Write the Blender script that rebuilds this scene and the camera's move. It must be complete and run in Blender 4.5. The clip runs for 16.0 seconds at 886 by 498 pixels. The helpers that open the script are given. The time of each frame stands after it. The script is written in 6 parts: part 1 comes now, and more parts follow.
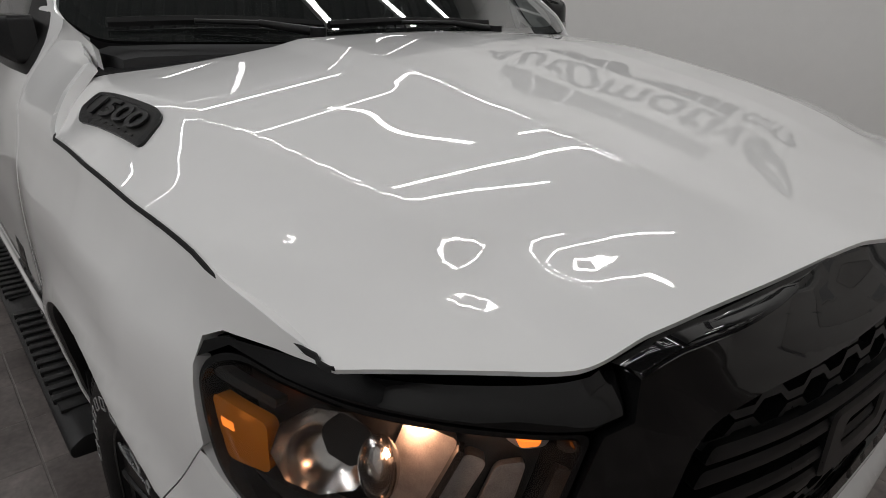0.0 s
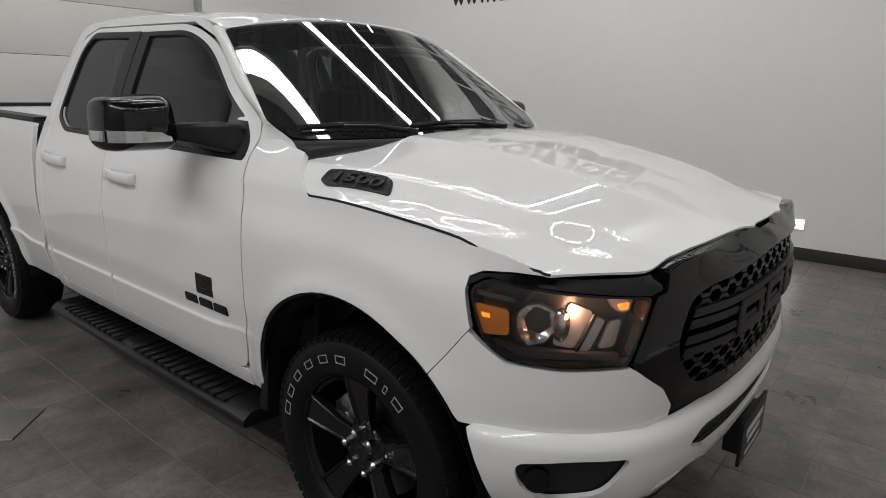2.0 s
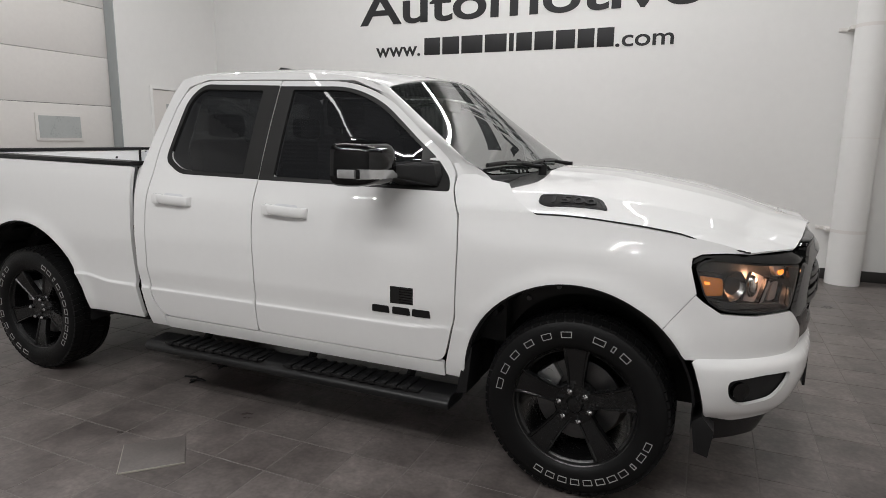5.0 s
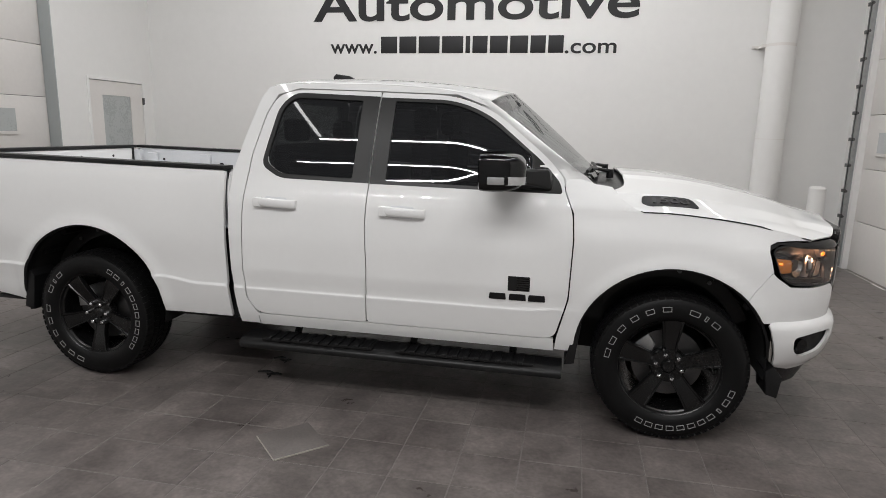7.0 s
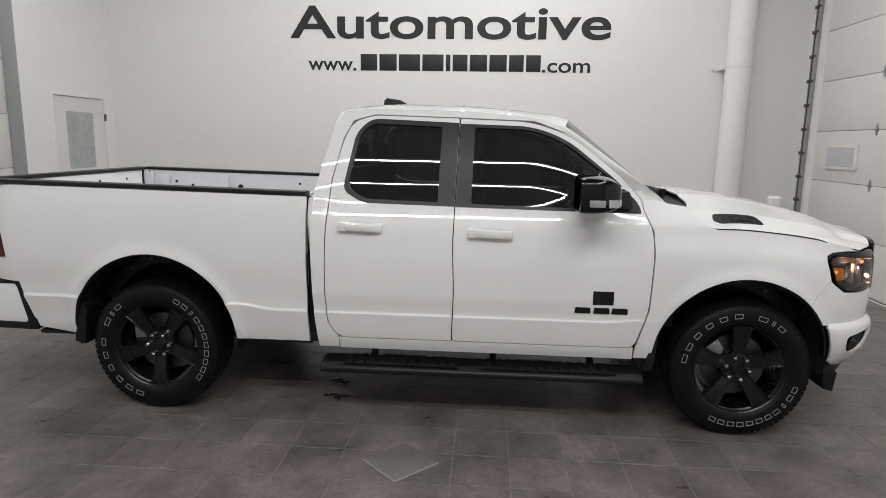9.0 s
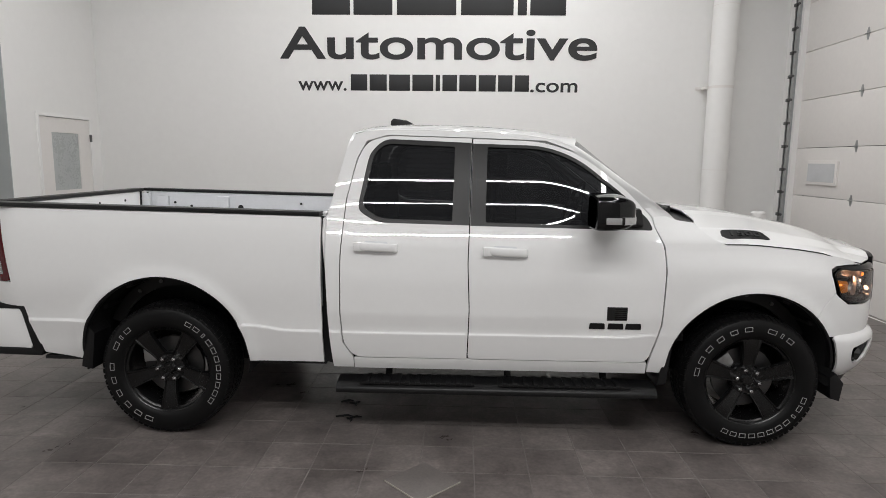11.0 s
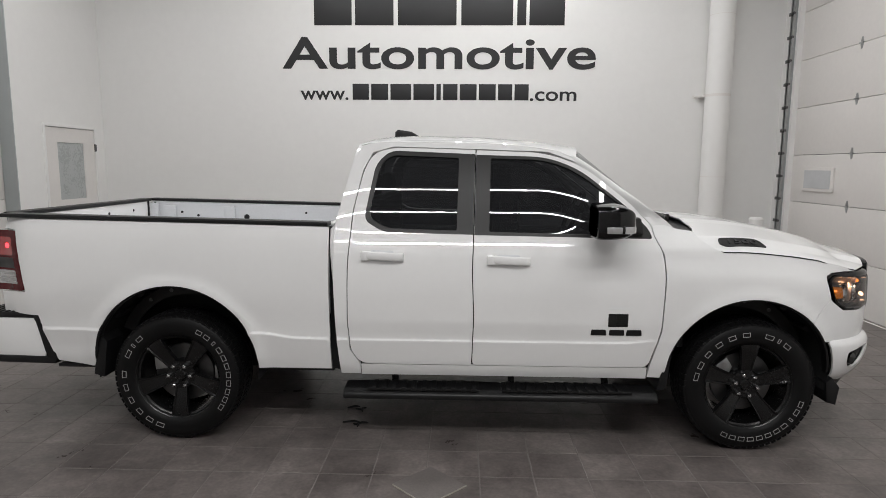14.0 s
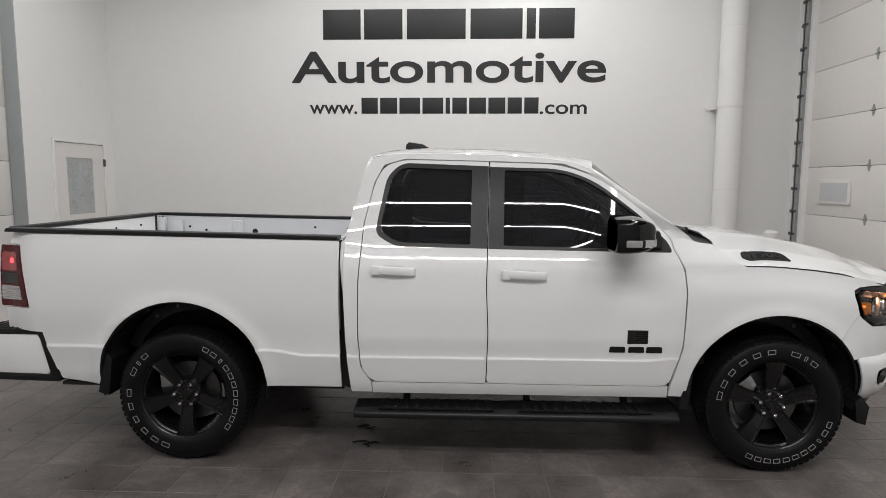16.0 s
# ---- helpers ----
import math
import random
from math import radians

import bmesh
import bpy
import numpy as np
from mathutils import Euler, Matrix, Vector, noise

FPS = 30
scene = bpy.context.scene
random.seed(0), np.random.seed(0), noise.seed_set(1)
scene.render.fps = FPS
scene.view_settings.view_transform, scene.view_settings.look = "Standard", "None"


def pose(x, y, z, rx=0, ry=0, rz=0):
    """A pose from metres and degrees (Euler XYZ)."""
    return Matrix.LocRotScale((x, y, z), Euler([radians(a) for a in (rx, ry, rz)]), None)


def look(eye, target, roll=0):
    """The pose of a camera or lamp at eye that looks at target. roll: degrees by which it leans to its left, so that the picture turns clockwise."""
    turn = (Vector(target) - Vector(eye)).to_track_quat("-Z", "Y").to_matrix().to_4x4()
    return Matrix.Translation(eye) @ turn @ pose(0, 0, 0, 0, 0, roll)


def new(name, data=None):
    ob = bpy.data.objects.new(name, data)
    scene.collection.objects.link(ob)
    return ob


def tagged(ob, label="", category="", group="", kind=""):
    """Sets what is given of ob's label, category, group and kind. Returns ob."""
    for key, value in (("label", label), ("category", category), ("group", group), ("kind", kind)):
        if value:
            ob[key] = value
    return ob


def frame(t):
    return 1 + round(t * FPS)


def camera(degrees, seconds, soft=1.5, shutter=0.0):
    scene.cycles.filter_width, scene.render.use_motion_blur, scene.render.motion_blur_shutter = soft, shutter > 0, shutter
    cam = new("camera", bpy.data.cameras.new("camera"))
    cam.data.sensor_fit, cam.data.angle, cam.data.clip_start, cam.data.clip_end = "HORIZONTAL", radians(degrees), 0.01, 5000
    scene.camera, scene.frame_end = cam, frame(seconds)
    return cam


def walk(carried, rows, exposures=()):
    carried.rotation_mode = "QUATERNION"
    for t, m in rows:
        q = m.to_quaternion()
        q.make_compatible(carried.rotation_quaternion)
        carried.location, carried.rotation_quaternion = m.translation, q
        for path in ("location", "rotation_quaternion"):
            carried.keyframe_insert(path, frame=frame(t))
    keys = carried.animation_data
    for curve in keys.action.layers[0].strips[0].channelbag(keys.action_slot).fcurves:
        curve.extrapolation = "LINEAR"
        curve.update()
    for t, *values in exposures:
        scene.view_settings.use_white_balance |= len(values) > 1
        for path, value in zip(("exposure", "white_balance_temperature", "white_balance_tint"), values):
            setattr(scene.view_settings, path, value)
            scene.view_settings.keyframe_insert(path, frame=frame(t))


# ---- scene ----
cam = camera(72.0, 16.0, soft=0.8)
PATH = [
    (0, (1.097, -1.181, 1.479), (-0.295, 0.051, 0.741), 1.0),
    (0.5, (1.142, -1.46, 1.509), (-0.115, -0.1, 0.755), 0.9),
    (1, (1.249, -1.687, 1.544), (0.007, -0.267, 0.880), 1.0),
    (1.5, (1.291, -1.902, 1.546), (0.042, -0.434, 1.012), 1.0),
    (2, (1.331, -2.183, 1.560), (0.102, -0.684, 1.068), 0.9),
    (2.5, (1.257, -2.386, 1.565), (0.044, -0.847, 1.163), 0.7),
    (3, (1.091, -2.59, 1.564), (-0.067, -0.994, 1.232), 0.7),
    (3.5, (0.931, -2.842, 1.524), (-0.16, -1.195, 1.211), 0.7),
    (4, (0.807, -3.066, 1.513), (-0.185, -1.358, 1.200), 0.6),
    (6.5, (-0.289, -4.1, 1.637), (-0.785, -2.204, 1.242), 1.3),
    (7, (-0.576, -4.273, 1.642), (-0.974, -2.351, 1.259), 1.3),
    (7.5, (-0.842, -4.393, 1.651), (-1.141, -2.452, 1.274), 1.3),
    (8, (-1.104, -4.427, 1.661), (-1.339, -2.476, 1.288), 1.2),
    (8.5, (-1.315, -4.459, 1.677), (-1.496, -2.5, 1.316), 1.1),
    (9, (-1.521, -4.538, 1.712), (-1.658, -2.573, 1.365), 1.0),
    (11.5, (-1.754, -4.595, 1.723), (-1.811, -2.616, 1.442), 0.6),
    (12, (-1.729, -4.632, 1.730), (-1.785, -2.652, 1.452), 0.6),
    (12.5, (-1.732, -4.672, 1.736), (-1.788, -2.692, 1.460), 0.5),
    (13, (-1.74, -4.696, 1.750), (-1.793, -2.716, 1.474), 0.5),
    (13.5, (-1.761, -4.678, 1.751), (-1.815, -2.698, 1.477), 0.4),
    (14, (-1.786, -4.665, 1.750), (-1.843, -2.684, 1.480), 0.4),
    (14.5, (-1.796, -4.653, 1.745), (-1.85, -2.67, 1.491), 0.4),
    (15, (-1.809, -4.627, 1.733), (-1.859, -2.642, 1.499), 0.3),
    (15.5, (-1.825, -4.6, 1.737), (-1.885, -2.614, 1.508), 0.3),
    (16, (-1.824, -4.566, 1.736), (-1.905, -2.58, 1.513), 0.2),
]
walk(cam, [(t, look(eye, target, roll)) for t, eye, target, roll in PATH],
     exposures=[(0, -0.72), (0.5, -0.49), (1.0, -0.4), (2.0, -0.33), (2.5, -0.17), (3.5, -0.08), (6.5, 0.09), (9, 0.04), (11.3, 0.08), (12.5, 0.09), (13.5, 0.0), (16, -0.02)])

# ---- light and exposure ----
world = bpy.data.worlds.new("world")
scene.world = world
world.use_nodes = True
world.node_tree.nodes["Background"].inputs[0].default_value = (0.9, 0.95, 1.0, 1)
world.node_tree.nodes["Background"].inputs[1].default_value = 0.02

WALL_N, WALL_W, WALL_E, WALL_S, CEIL = 4.69, -7.28, 2.9, -7.6, 5.7
TUBE_WATTS = 137


def strip_lamp(name, x, y, length, turn, watts):
    data = bpy.data.lights.new(name, "AREA")
    data.shape, data.size, data.size_y, data.energy = "RECTANGLE", length, 0.06, watts
    data.color = (1.0, 0.99, 0.987)
    ob = new(name, data)
    ob.matrix_world = pose(x, y, CEIL - 0.42, 0, 0, turn)
    return ob


# long ceiling strips, the last two added as fill: middle, length, turn, gain
TUBES = [(-1.95, -4.9, 4.9, 0, 1.7), (-1.7, -6.05, 7.0, 0, 1.6), (-4.35, -0.5, 8.6, 90, 0.2), (0.7, -0.5, 8.6, 90, 0.7),
         (-1.5, 1.1, 2.9, 45, 0.5), (-1.15, 2.55, 3.2, 58, 0.58), (-1.25, 3.6, 2.2, 56, 0.65),
         (-3.4, 0.65, 2.2, 7, 0.48), (-3.35, 2.1, 2.4, 9, 0.56), (-3.3, 3.3, 2.6, 9, 0.64),
         # unseen west and east strips, added to brighten the end walls
         (-6.3, 0.6, 5.0, 90, 0.64), (2.2, 1.2, 4.0, 90, 0.15)]
for tube_x, tube_y, tube_l, tube_turn, gain in TUBES:
    strip_lamp("ceiling_tube_lamp", tube_x, tube_y, tube_l, tube_turn, TUBE_WATTS * gain * tube_l / 9)

# ---- materials ----


def nodes_of(name):
    m = bpy.data.materials.new(name)
    m.use_nodes = True
    return m, m.node_tree.nodes, m.node_tree.links, m.node_tree.nodes["Principled BSDF"]


def plain(name, color, rough=0.5, metal=0.0, vary=0.06, scale=6.0, bump=0.0, bump_scale=200.0, coat=0.0, spec=0.5):
    """A surface with a broad and a fine variation of tone and gloss, and a fine relief."""
    m, n, l, p = nodes_of(name)
    tc = n.new("ShaderNodeTexCoord")
    a = n.new("ShaderNodeTexNoise")
    a.inputs["Scale"].default_value, a.inputs["Detail"].default_value = scale, 6
    b = n.new("ShaderNodeTexNoise")
    b.inputs["Scale"].default_value, b.inputs["Detail"].default_value = scale * 14, 4
    l.new(tc.outputs["Object"], a.inputs["Vector"])
    l.new(tc.outputs["Object"], b.inputs["Vector"])
    mix = n.new("ShaderNodeMath")
    mix.operation = "ADD"
    l.new(a.outputs["Fac"], mix.inputs[0])
    l.new(b.outputs["Fac"], mix.inputs[1])
    ramp = n.new("ShaderNodeMapRange")
    ramp.inputs["From Min"].default_value, ramp.inputs["From Max"].default_value = 0.6, 1.4
    ramp.inputs["To Min"].default_value, ramp.inputs["To Max"].default_value = 1 - vary, 1 + vary
    l.new(mix.outputs[0], ramp.inputs["Value"])
    hsv = n.new("ShaderNodeHueSaturation")
    hsv.inputs["Color"].default_value = (*color, 1)
    l.new(ramp.outputs["Result"], hsv.inputs["Value"])
    l.new(hsv.outputs["Color"], p.inputs["Base Color"])
    rr = n.new("ShaderNodeMapRange")
    rr.inputs["From Min"].default_value, rr.inputs["From Max"].default_value = 0.6, 1.4
    rr.inputs["To Min"].default_value, rr.inputs["To Max"].default_value = rough * 0.88, min(1, rough * 1.12)
    l.new(mix.outputs[0], rr.inputs["Value"])
    l.new(rr.outputs["Result"], p.inputs["Roughness"])
    p.inputs["Metallic"].default_value = metal
    p.inputs["Coat Weight"].default_value = coat
    p.inputs["Coat Roughness"].default_value = 0.012
    p.inputs["Coat IOR"].default_value = 1.56
    p.inputs["Specular IOR Level"].default_value = spec
    if bump:
        t = n.new("ShaderNodeTexNoise")
        t.inputs["Scale"].default_value, t.inputs["Detail"].default_value = bump_scale, 3
        l.new(tc.outputs["Object"], t.inputs["Vector"])
        bp = n.new("ShaderNodeBump")
        bp.inputs["Strength"].default_value, bp.inputs["Distance"].default_value = bump, 0.002
        l.new(t.outputs["Fac"], bp.inputs["Height"])
        l.new(bp.outputs["Normal"], p.inputs["Normal"])
    return m


def sheet_glass(name, tint, gloss_rough=0.0, ior=1.5, haze=None):
    """A single pane: tinted see-through, with a Fresnel gloss."""
    m, n, l, p = nodes_of(name)
    n.remove(p)
    tr = n.new("ShaderNodeBsdfTransparent")
    tr.inputs["Color"].default_value = (*tint, 1)
    gl = n.new("ShaderNodeBsdfGlossy")
    gl.inputs["Roughness"].default_value = gloss_rough
    fr = n.new("ShaderNodeFresnel")
    fr.inputs["IOR"].default_value = ior
    mx = n.new("ShaderNodeMixShader")
    l.new(fr.outputs[0], mx.inputs[0])
    if haze:
        df, hz = n.new("ShaderNodeBsdfDiffuse"), n.new("ShaderNodeMixShader")
        df.inputs["Color"].default_value = (*haze, 1)
        hz.inputs[0].default_value = 0.5
        l.new(tr.outputs[0], hz.inputs[1])
        l.new(df.outputs[0], hz.inputs[2])
        l.new(hz.outputs[0], mx.inputs[1])
    else:
        l.new(tr.outputs[0], mx.inputs[1])
    l.new(gl.outputs[0], mx.inputs[2])
    l.new(mx.outputs[0], n["Material Output"].inputs["Surface"])
    return m


def glow(name, color, strength):
    m, n, l, p = nodes_of(name)
    p.inputs["Base Color"].default_value = (*color, 1)
    p.inputs["Emission Color"].default_value = (*color, 1)
    p.inputs["Emission Strength"].default_value = strength
    return m


def tile_material():
    m, n, l, p = nodes_of("slate_tile")
    tc, oi = n.new("ShaderNodeTexCoord"), n.new("ShaderNodeObjectInfo")
    geo = n.new("ShaderNodeNewGeometry")
    cloud = n.new("ShaderNodeTexNoise")
    cloud.inputs["Scale"].default_value, cloud.inputs["Detail"].default_value, cloud.inputs["Roughness"].default_value = 2.6, 9, 0.62
    fine = n.new("ShaderNodeTexNoise")
    fine.inputs["Scale"].default_value, fine.inputs["Detail"].default_value = 45, 6
    l.new(geo.outputs["Position"], cloud.inputs["Vector"])
    l.new(geo.outputs["Position"], fine.inputs["Vector"])
    ramp = n.new("ShaderNodeValToRGB")
    ramp.color_ramp.elements[0].position, ramp.color_ramp.elements[0].color = 0.3, (0.078, 0.067, 0.063, 1)
    ramp.color_ramp.elements[1].position, ramp.color_ramp.elements[1].color = 0.72, (0.200, 0.176, 0.166, 1)
    l.new(cloud.outputs["Fac"], ramp.inputs["Fac"])
    rnd = n.new("ShaderNodeMath")
    rnd.operation = "ADD"
    l.new(oi.outputs["Random"], rnd.inputs[0])
    l.new(geo.outputs["Random Per Island"], rnd.inputs[1])
    fr = n.new("ShaderNodeMath")
    fr.operation = "FRACT"
    l.new(rnd.outputs[0], fr.inputs[0])
    mr = n.new("ShaderNodeMapRange")
    mr.inputs["To Min"].default_value, mr.inputs["To Max"].default_value = 0.89, 1.09
    l.new(fr.outputs[0], mr.inputs["Value"])
    hsv = n.new("ShaderNodeHueSaturation")
    l.new(ramp.outputs["Color"], hsv.inputs["Color"])
    grain = n.new("ShaderNodeMapRange")
    grain.inputs["From Min"].default_value, grain.inputs["From Max"].default_value = 0.25, 0.75
    grain.inputs["To Min"].default_value, grain.inputs["To Max"].default_value = 0.80, 1.20
    l.new(fine.outputs["Fac"], grain.inputs["Value"])
    smear = n.new("ShaderNodeTexNoise")
    smear.inputs["Scale"].default_value, smear.inputs["Detail"].default_value, smear.inputs["Distortion"].default_value = 7.0, 8, 1.2
    l.new(geo.outputs["Position"], smear.inputs["Vector"])
    dust = n.new("ShaderNodeMapRange")
    dust.inputs["From Min"].default_value, dust.inputs["From Max"].default_value = 0.35, 0.70
    dust.inputs["To Min"].default_value, dust.inputs["To Max"].default_value = 0.88, 1.22
    l.new(smear.outputs["Fac"], dust.inputs["Value"])
    both, tone = n.new("ShaderNodeMath"), n.new("ShaderNodeMath")
    both.operation = tone.operation = "MULTIPLY"
    l.new(grain.outputs["Result"], both.inputs[0])
    l.new(dust.outputs["Result"], both.inputs[1])
    l.new(both.outputs[0], tone.inputs[0])
    l.new(mr.outputs["Result"], tone.inputs[1])
    l.new(tone.outputs[0], hsv.inputs["Value"])
    l.new(hsv.outputs["Color"], p.inputs["Base Color"])
    rr = n.new("ShaderNodeMapRange")
    rr.inputs["From Min"].default_value, rr.inputs["From Max"].default_value = 0.3, 0.7
    rr.inputs["To Min"].default_value, rr.inputs["To Max"].default_value = 0.26, 0.40
    l.new(cloud.outputs["Fac"], rr.inputs["Value"])
    l.new(rr.outputs["Result"], p.inputs["Roughness"])
    p.inputs["Specular IOR Level"].default_value = 0.28
    bp = n.new("ShaderNodeBump")
    bp.inputs["Strength"].default_value, bp.inputs["Distance"].default_value = 0.06, 0.001
    l.new(cloud.outputs["Fac"], bp.inputs["Height"])
    l.new(bp.outputs["Normal"], p.inputs["Normal"])
    return m


M_PAINT = plain("white_car_paint", (0.80, 0.80, 0.795), 0.45, vary=0.012, scale=2.0, coat=1.0, spec=0.12)
M_WALL = plain("white_wall_paint", (0.80, 0.795, 0.78), 0.62, vary=0.02, scale=0.8, bump=0.15, bump_scale=90)
M_WALL2 = plain("matt_white_board", (0.74, 0.715, 0.69), 0.6, vary=0.03, scale=1.5, bump=0.1, bump_scale=60)
M_CEIL = plain("dark_ceiling_deck", (0.07, 0.07, 0.072), 0.7, vary=0.1)
M_JAMB = plain("grey_jamb_paint", (0.36, 0.385, 0.385), 0.5, vary=0.03)
M_BASE = plain("black_rubber_base", (0.03, 0.028, 0.027), 0.45, vary=0.1)
M_SIGN = plain("black_vinyl", (0.012, 0.012, 0.013), 0.45, vary=0.08)
M_TILE = tile_material()
M_LITEDGE = plain("pale_cut_edge", (0.34, 0.32, 0.28), 0.7, vary=0.3, scale=30)
M_LOOSE = plain("pale_slate_tile", (0.140, 0.125, 0.118), 0.4, vary=0.25, scale=6, bump=0.1)
M_SOUTH = plain("grey_board_wall", (0.30, 0.30, 0.30), 0.6, vary=0.04, scale=1.2)
M_GROUT = plain("grout", (0.175, 0.160, 0.150), 0.85, vary=0.2, scale=20, bump=0.4)
M_GLOSS = plain("gloss_black_trim", (0.004, 0.004, 0.0042), 0.035, vary=0.1, spec=0.38)
M_BLACK = plain("black_plastic", (0.0075, 0.0075, 0.008), 0.40, spec=0.35, vary=0.12, bump=0.2, bump_scale=700)
M_SATIN = plain("satin_black_pillar_film", (0.013, 0.0128, 0.0125), 0.38, spec=0.3, vary=0.1)
M_GRILLE = plain("satin_black_grille", (0.0042, 0.0042, 0.0045), 0.30, spec=0.4, vary=0.12)
M_LINER = plain("dark_wheel_liner", (0.006, 0.006, 0.0062), 0.8, vary=0.2, scale=12, bump=0.3)
M_TYRE = plain("tyre_rubber", (0.0050, 0.0050, 0.0052), 0.46, spec=0.18, vary=0.15, scale=10, bump=0.3, bump_scale=400)
M_LETTER = plain("raised_white_rubber", (0.34, 0.34, 0.335), 0.6, vary=0.15)
M_RIM = plain("satin_black_alloy", (0.0050, 0.0050, 0.0052), 0.26, vary=0.15, spec=0.42)
M_NUT = plain("chrome_nut", (0.62, 0.62, 0.63), 0.16, metal=1.0)
M_STEEL = plain("galvanised_steel", (0.42, 0.43, 0.43), 0.38, metal=1.0, vary=0.15, scale=20)
M_DARKSTEEL = plain("dull_brake_steel", (0.12, 0.12, 0.12), 0.42, metal=1.0, vary=0.2, scale=20)
M_CHROME = plain("lamp_reflector_chrome", (0.78, 0.76, 0.74), 0.12, metal=1.0, vary=0.05)
M_REFL = plain("brushed_lamp_reflector", (0.50, 0.47, 0.45), 0.46, metal=1.0, vary=0.35, scale=45)
M_SHIELD = plain("grey_bulb_shield", (0.60, 0.58, 0.56), 0.18, metal=1.0, vary=0.1)
M_LAMPIN = plain("dark_lamp_bezel", (0.017, 0.0165, 0.016), 0.32, vary=0.1)
M_INNER = plain("charcoal_cabin_cloth", (0.028, 0.028, 0.029), 0.8, vary=0.2, scale=20)
M_BED = plain("painted_bed_steel", (0.66, 0.67, 0.69), 0.4, vary=0.05, scale=4)
M_GLASS = sheet_glass("tinted_side_glass", (0.15, 0.154, 0.162), ior=1.45, haze=(0.030, 0.031, 0.033))
M_WIND = sheet_glass("windscreen_glass", (0.80, 0.87, 0.84), ior=3.3, haze=(0.030, 0.034, 0.033))
M_LENS = sheet_glass("lamp_lens", (0.86, 0.86, 0.86))
M_FROST = plain("frosted_glass", (0.42, 0.44, 0.435), 0.28, vary=0.05, scale=3)
M_PANE = plain("milky_door_pane", (0.56, 0.57, 0.58), 0.2, vary=0.1, scale=5)
M_AMBER = plain("amber_lens", (0.50, 0.16, 0.012), 0.15, vary=0.05, coat=1.0)
M_AMBERLIT = glow("lit_amber_bulb", (1.0, 0.25, 0.03), 1.8)
M_WARMLIT = glow("lit_warm_bulb", (1.0, 0.62, 0.38), 2.0)
M_RED = plain("red_lens", (0.075, 0.002, 0.004), 0.2, spec=0.3)
M_REDCELL = plain("bright_red_lens", (0.30, 0.006, 0.010), 0.16, spec=0.5, coat=1.0)
M_REDLIT = glow("lit_red_bulb", (1.0, 0.03, 0.04), 4.0)
M_CLEAR = plain("clear_reverse_lens", (0.5, 0.5, 0.5), 0.12, metal=0.6, vary=0.2, scale=40)
M_WALLLAMP = glow("wall_lamp_diffuser", (1.0, 0.98, 0.95), 9.0)
M_PLATE = plain("off_white_print", (0.6, 0.6, 0.6), 0.5)

# ---- building helpers ----


def link_mesh(name, bm, mat, parent=None, label="", sharp=38, flat=False):
    bm.normal_update()
    for e in bm.edges:
        if len(e.link_faces) == 2 and e.calc_face_angle(0) > radians(sharp):
            e.smooth = False
    for f in bm.faces:
        f.smooth = not flat
    me = bpy.data.meshes.new(name)
    bm.to_mesh(me)
    bm.free()
    me.materials.append(mat)
    set_normals(me)
    ob = new(name, me)
    if parent is not None:
        ob.parent = parent
    if label:
        ob["label"] = label
    return ob


def set_normals(me):
    """Where a panel carries the true normals of its surface, shade it by them."""
    layer = me.attributes.get("surface_normal")
    if layer is None:
        return
    n = np.zeros(len(me.vertices) * 3, np.float32)
    layer.data.foreach_get("vector", n)
    n = n.reshape(-1, 3)
    own = np.array([v.normal[:] for v in me.vertices])
    blank = (n * n).sum(1) < 0.5
    n[blank] = own[blank]
    me.normals_split_custom_set_from_vertices([tuple(map(float, v)) for v in n])


def part(name, bm, mat, parent, label=""):
    return link_mesh(name, bm, mat, parent, label)


def thing(name, label, category, group="", kind="", at=(0, 0, 0)):
    ob = new(name)
    ob.location = at
    ob.empty_display_size = 0.1
    return tagged(ob, label, category, group, kind)


def mirrored(ob, parent):
    """The same part on the other flank: its mesh with y turned round."""
    me = ob.data.copy()
    me.transform(Matrix.Diagonal((1, -1, 1, 1)))
    me.flip_normals()
    layer = me.attributes.get("surface_normal")
    if layer is not None:
        for d in layer.data:
            d.vector = (d.vector[0], -d.vector[1], d.vector[2])
        set_normals(me)
    o = new(ob.name.split(".")[0], me)
    o.parent = parent
    if "label" in ob:
        o["label"] = ob["label"]
    return o


def box(bm, x0, x1, y0, y1, z0, z1, bevel=0.0, m=None):
    r = bmesh.ops.create_cube(bm, size=1.0)
    vs = r["verts"]
    for v in vs:
        v.co = Vector((x0 + (v.co.x + 0.5) * (x1 - x0), y0 + (v.co.y + 0.5) * (y1 - y0), z0 + (v.co.z + 0.5) * (z1 - z0)))
    if bevel:
        es = list({e for v in vs for e in v.link_edges})
        r2 = bmesh.ops.bevel(bm, geom=es, offset=bevel, segments=2, affect="EDGES", profile=0.6)
        vs = list({v for f in r2["faces"] for v in f.verts} | {v for v in vs if v.is_valid})
    if m is not None:
        bmesh.ops.transform(bm, matrix=m, verts=vs)
    return vs


def new_box(*a, **k):
    bm = bmesh.new()
    box(bm, *a, **k)
    return bm


def rod(bm, a, b, r, seg=12, r2=None):
    a, b = Vector(a), Vector(b)
    d = b - a
    m = Matrix.Translation((a + b) / 2) @ d.to_track_quat("Z", "Y").to_matrix().to_4x4()
    bmesh.ops.create_cone(bm, cap_ends=True, segments=seg, radius1=r, radius2=r if r2 is None else r2, depth=d.length, matrix=m)


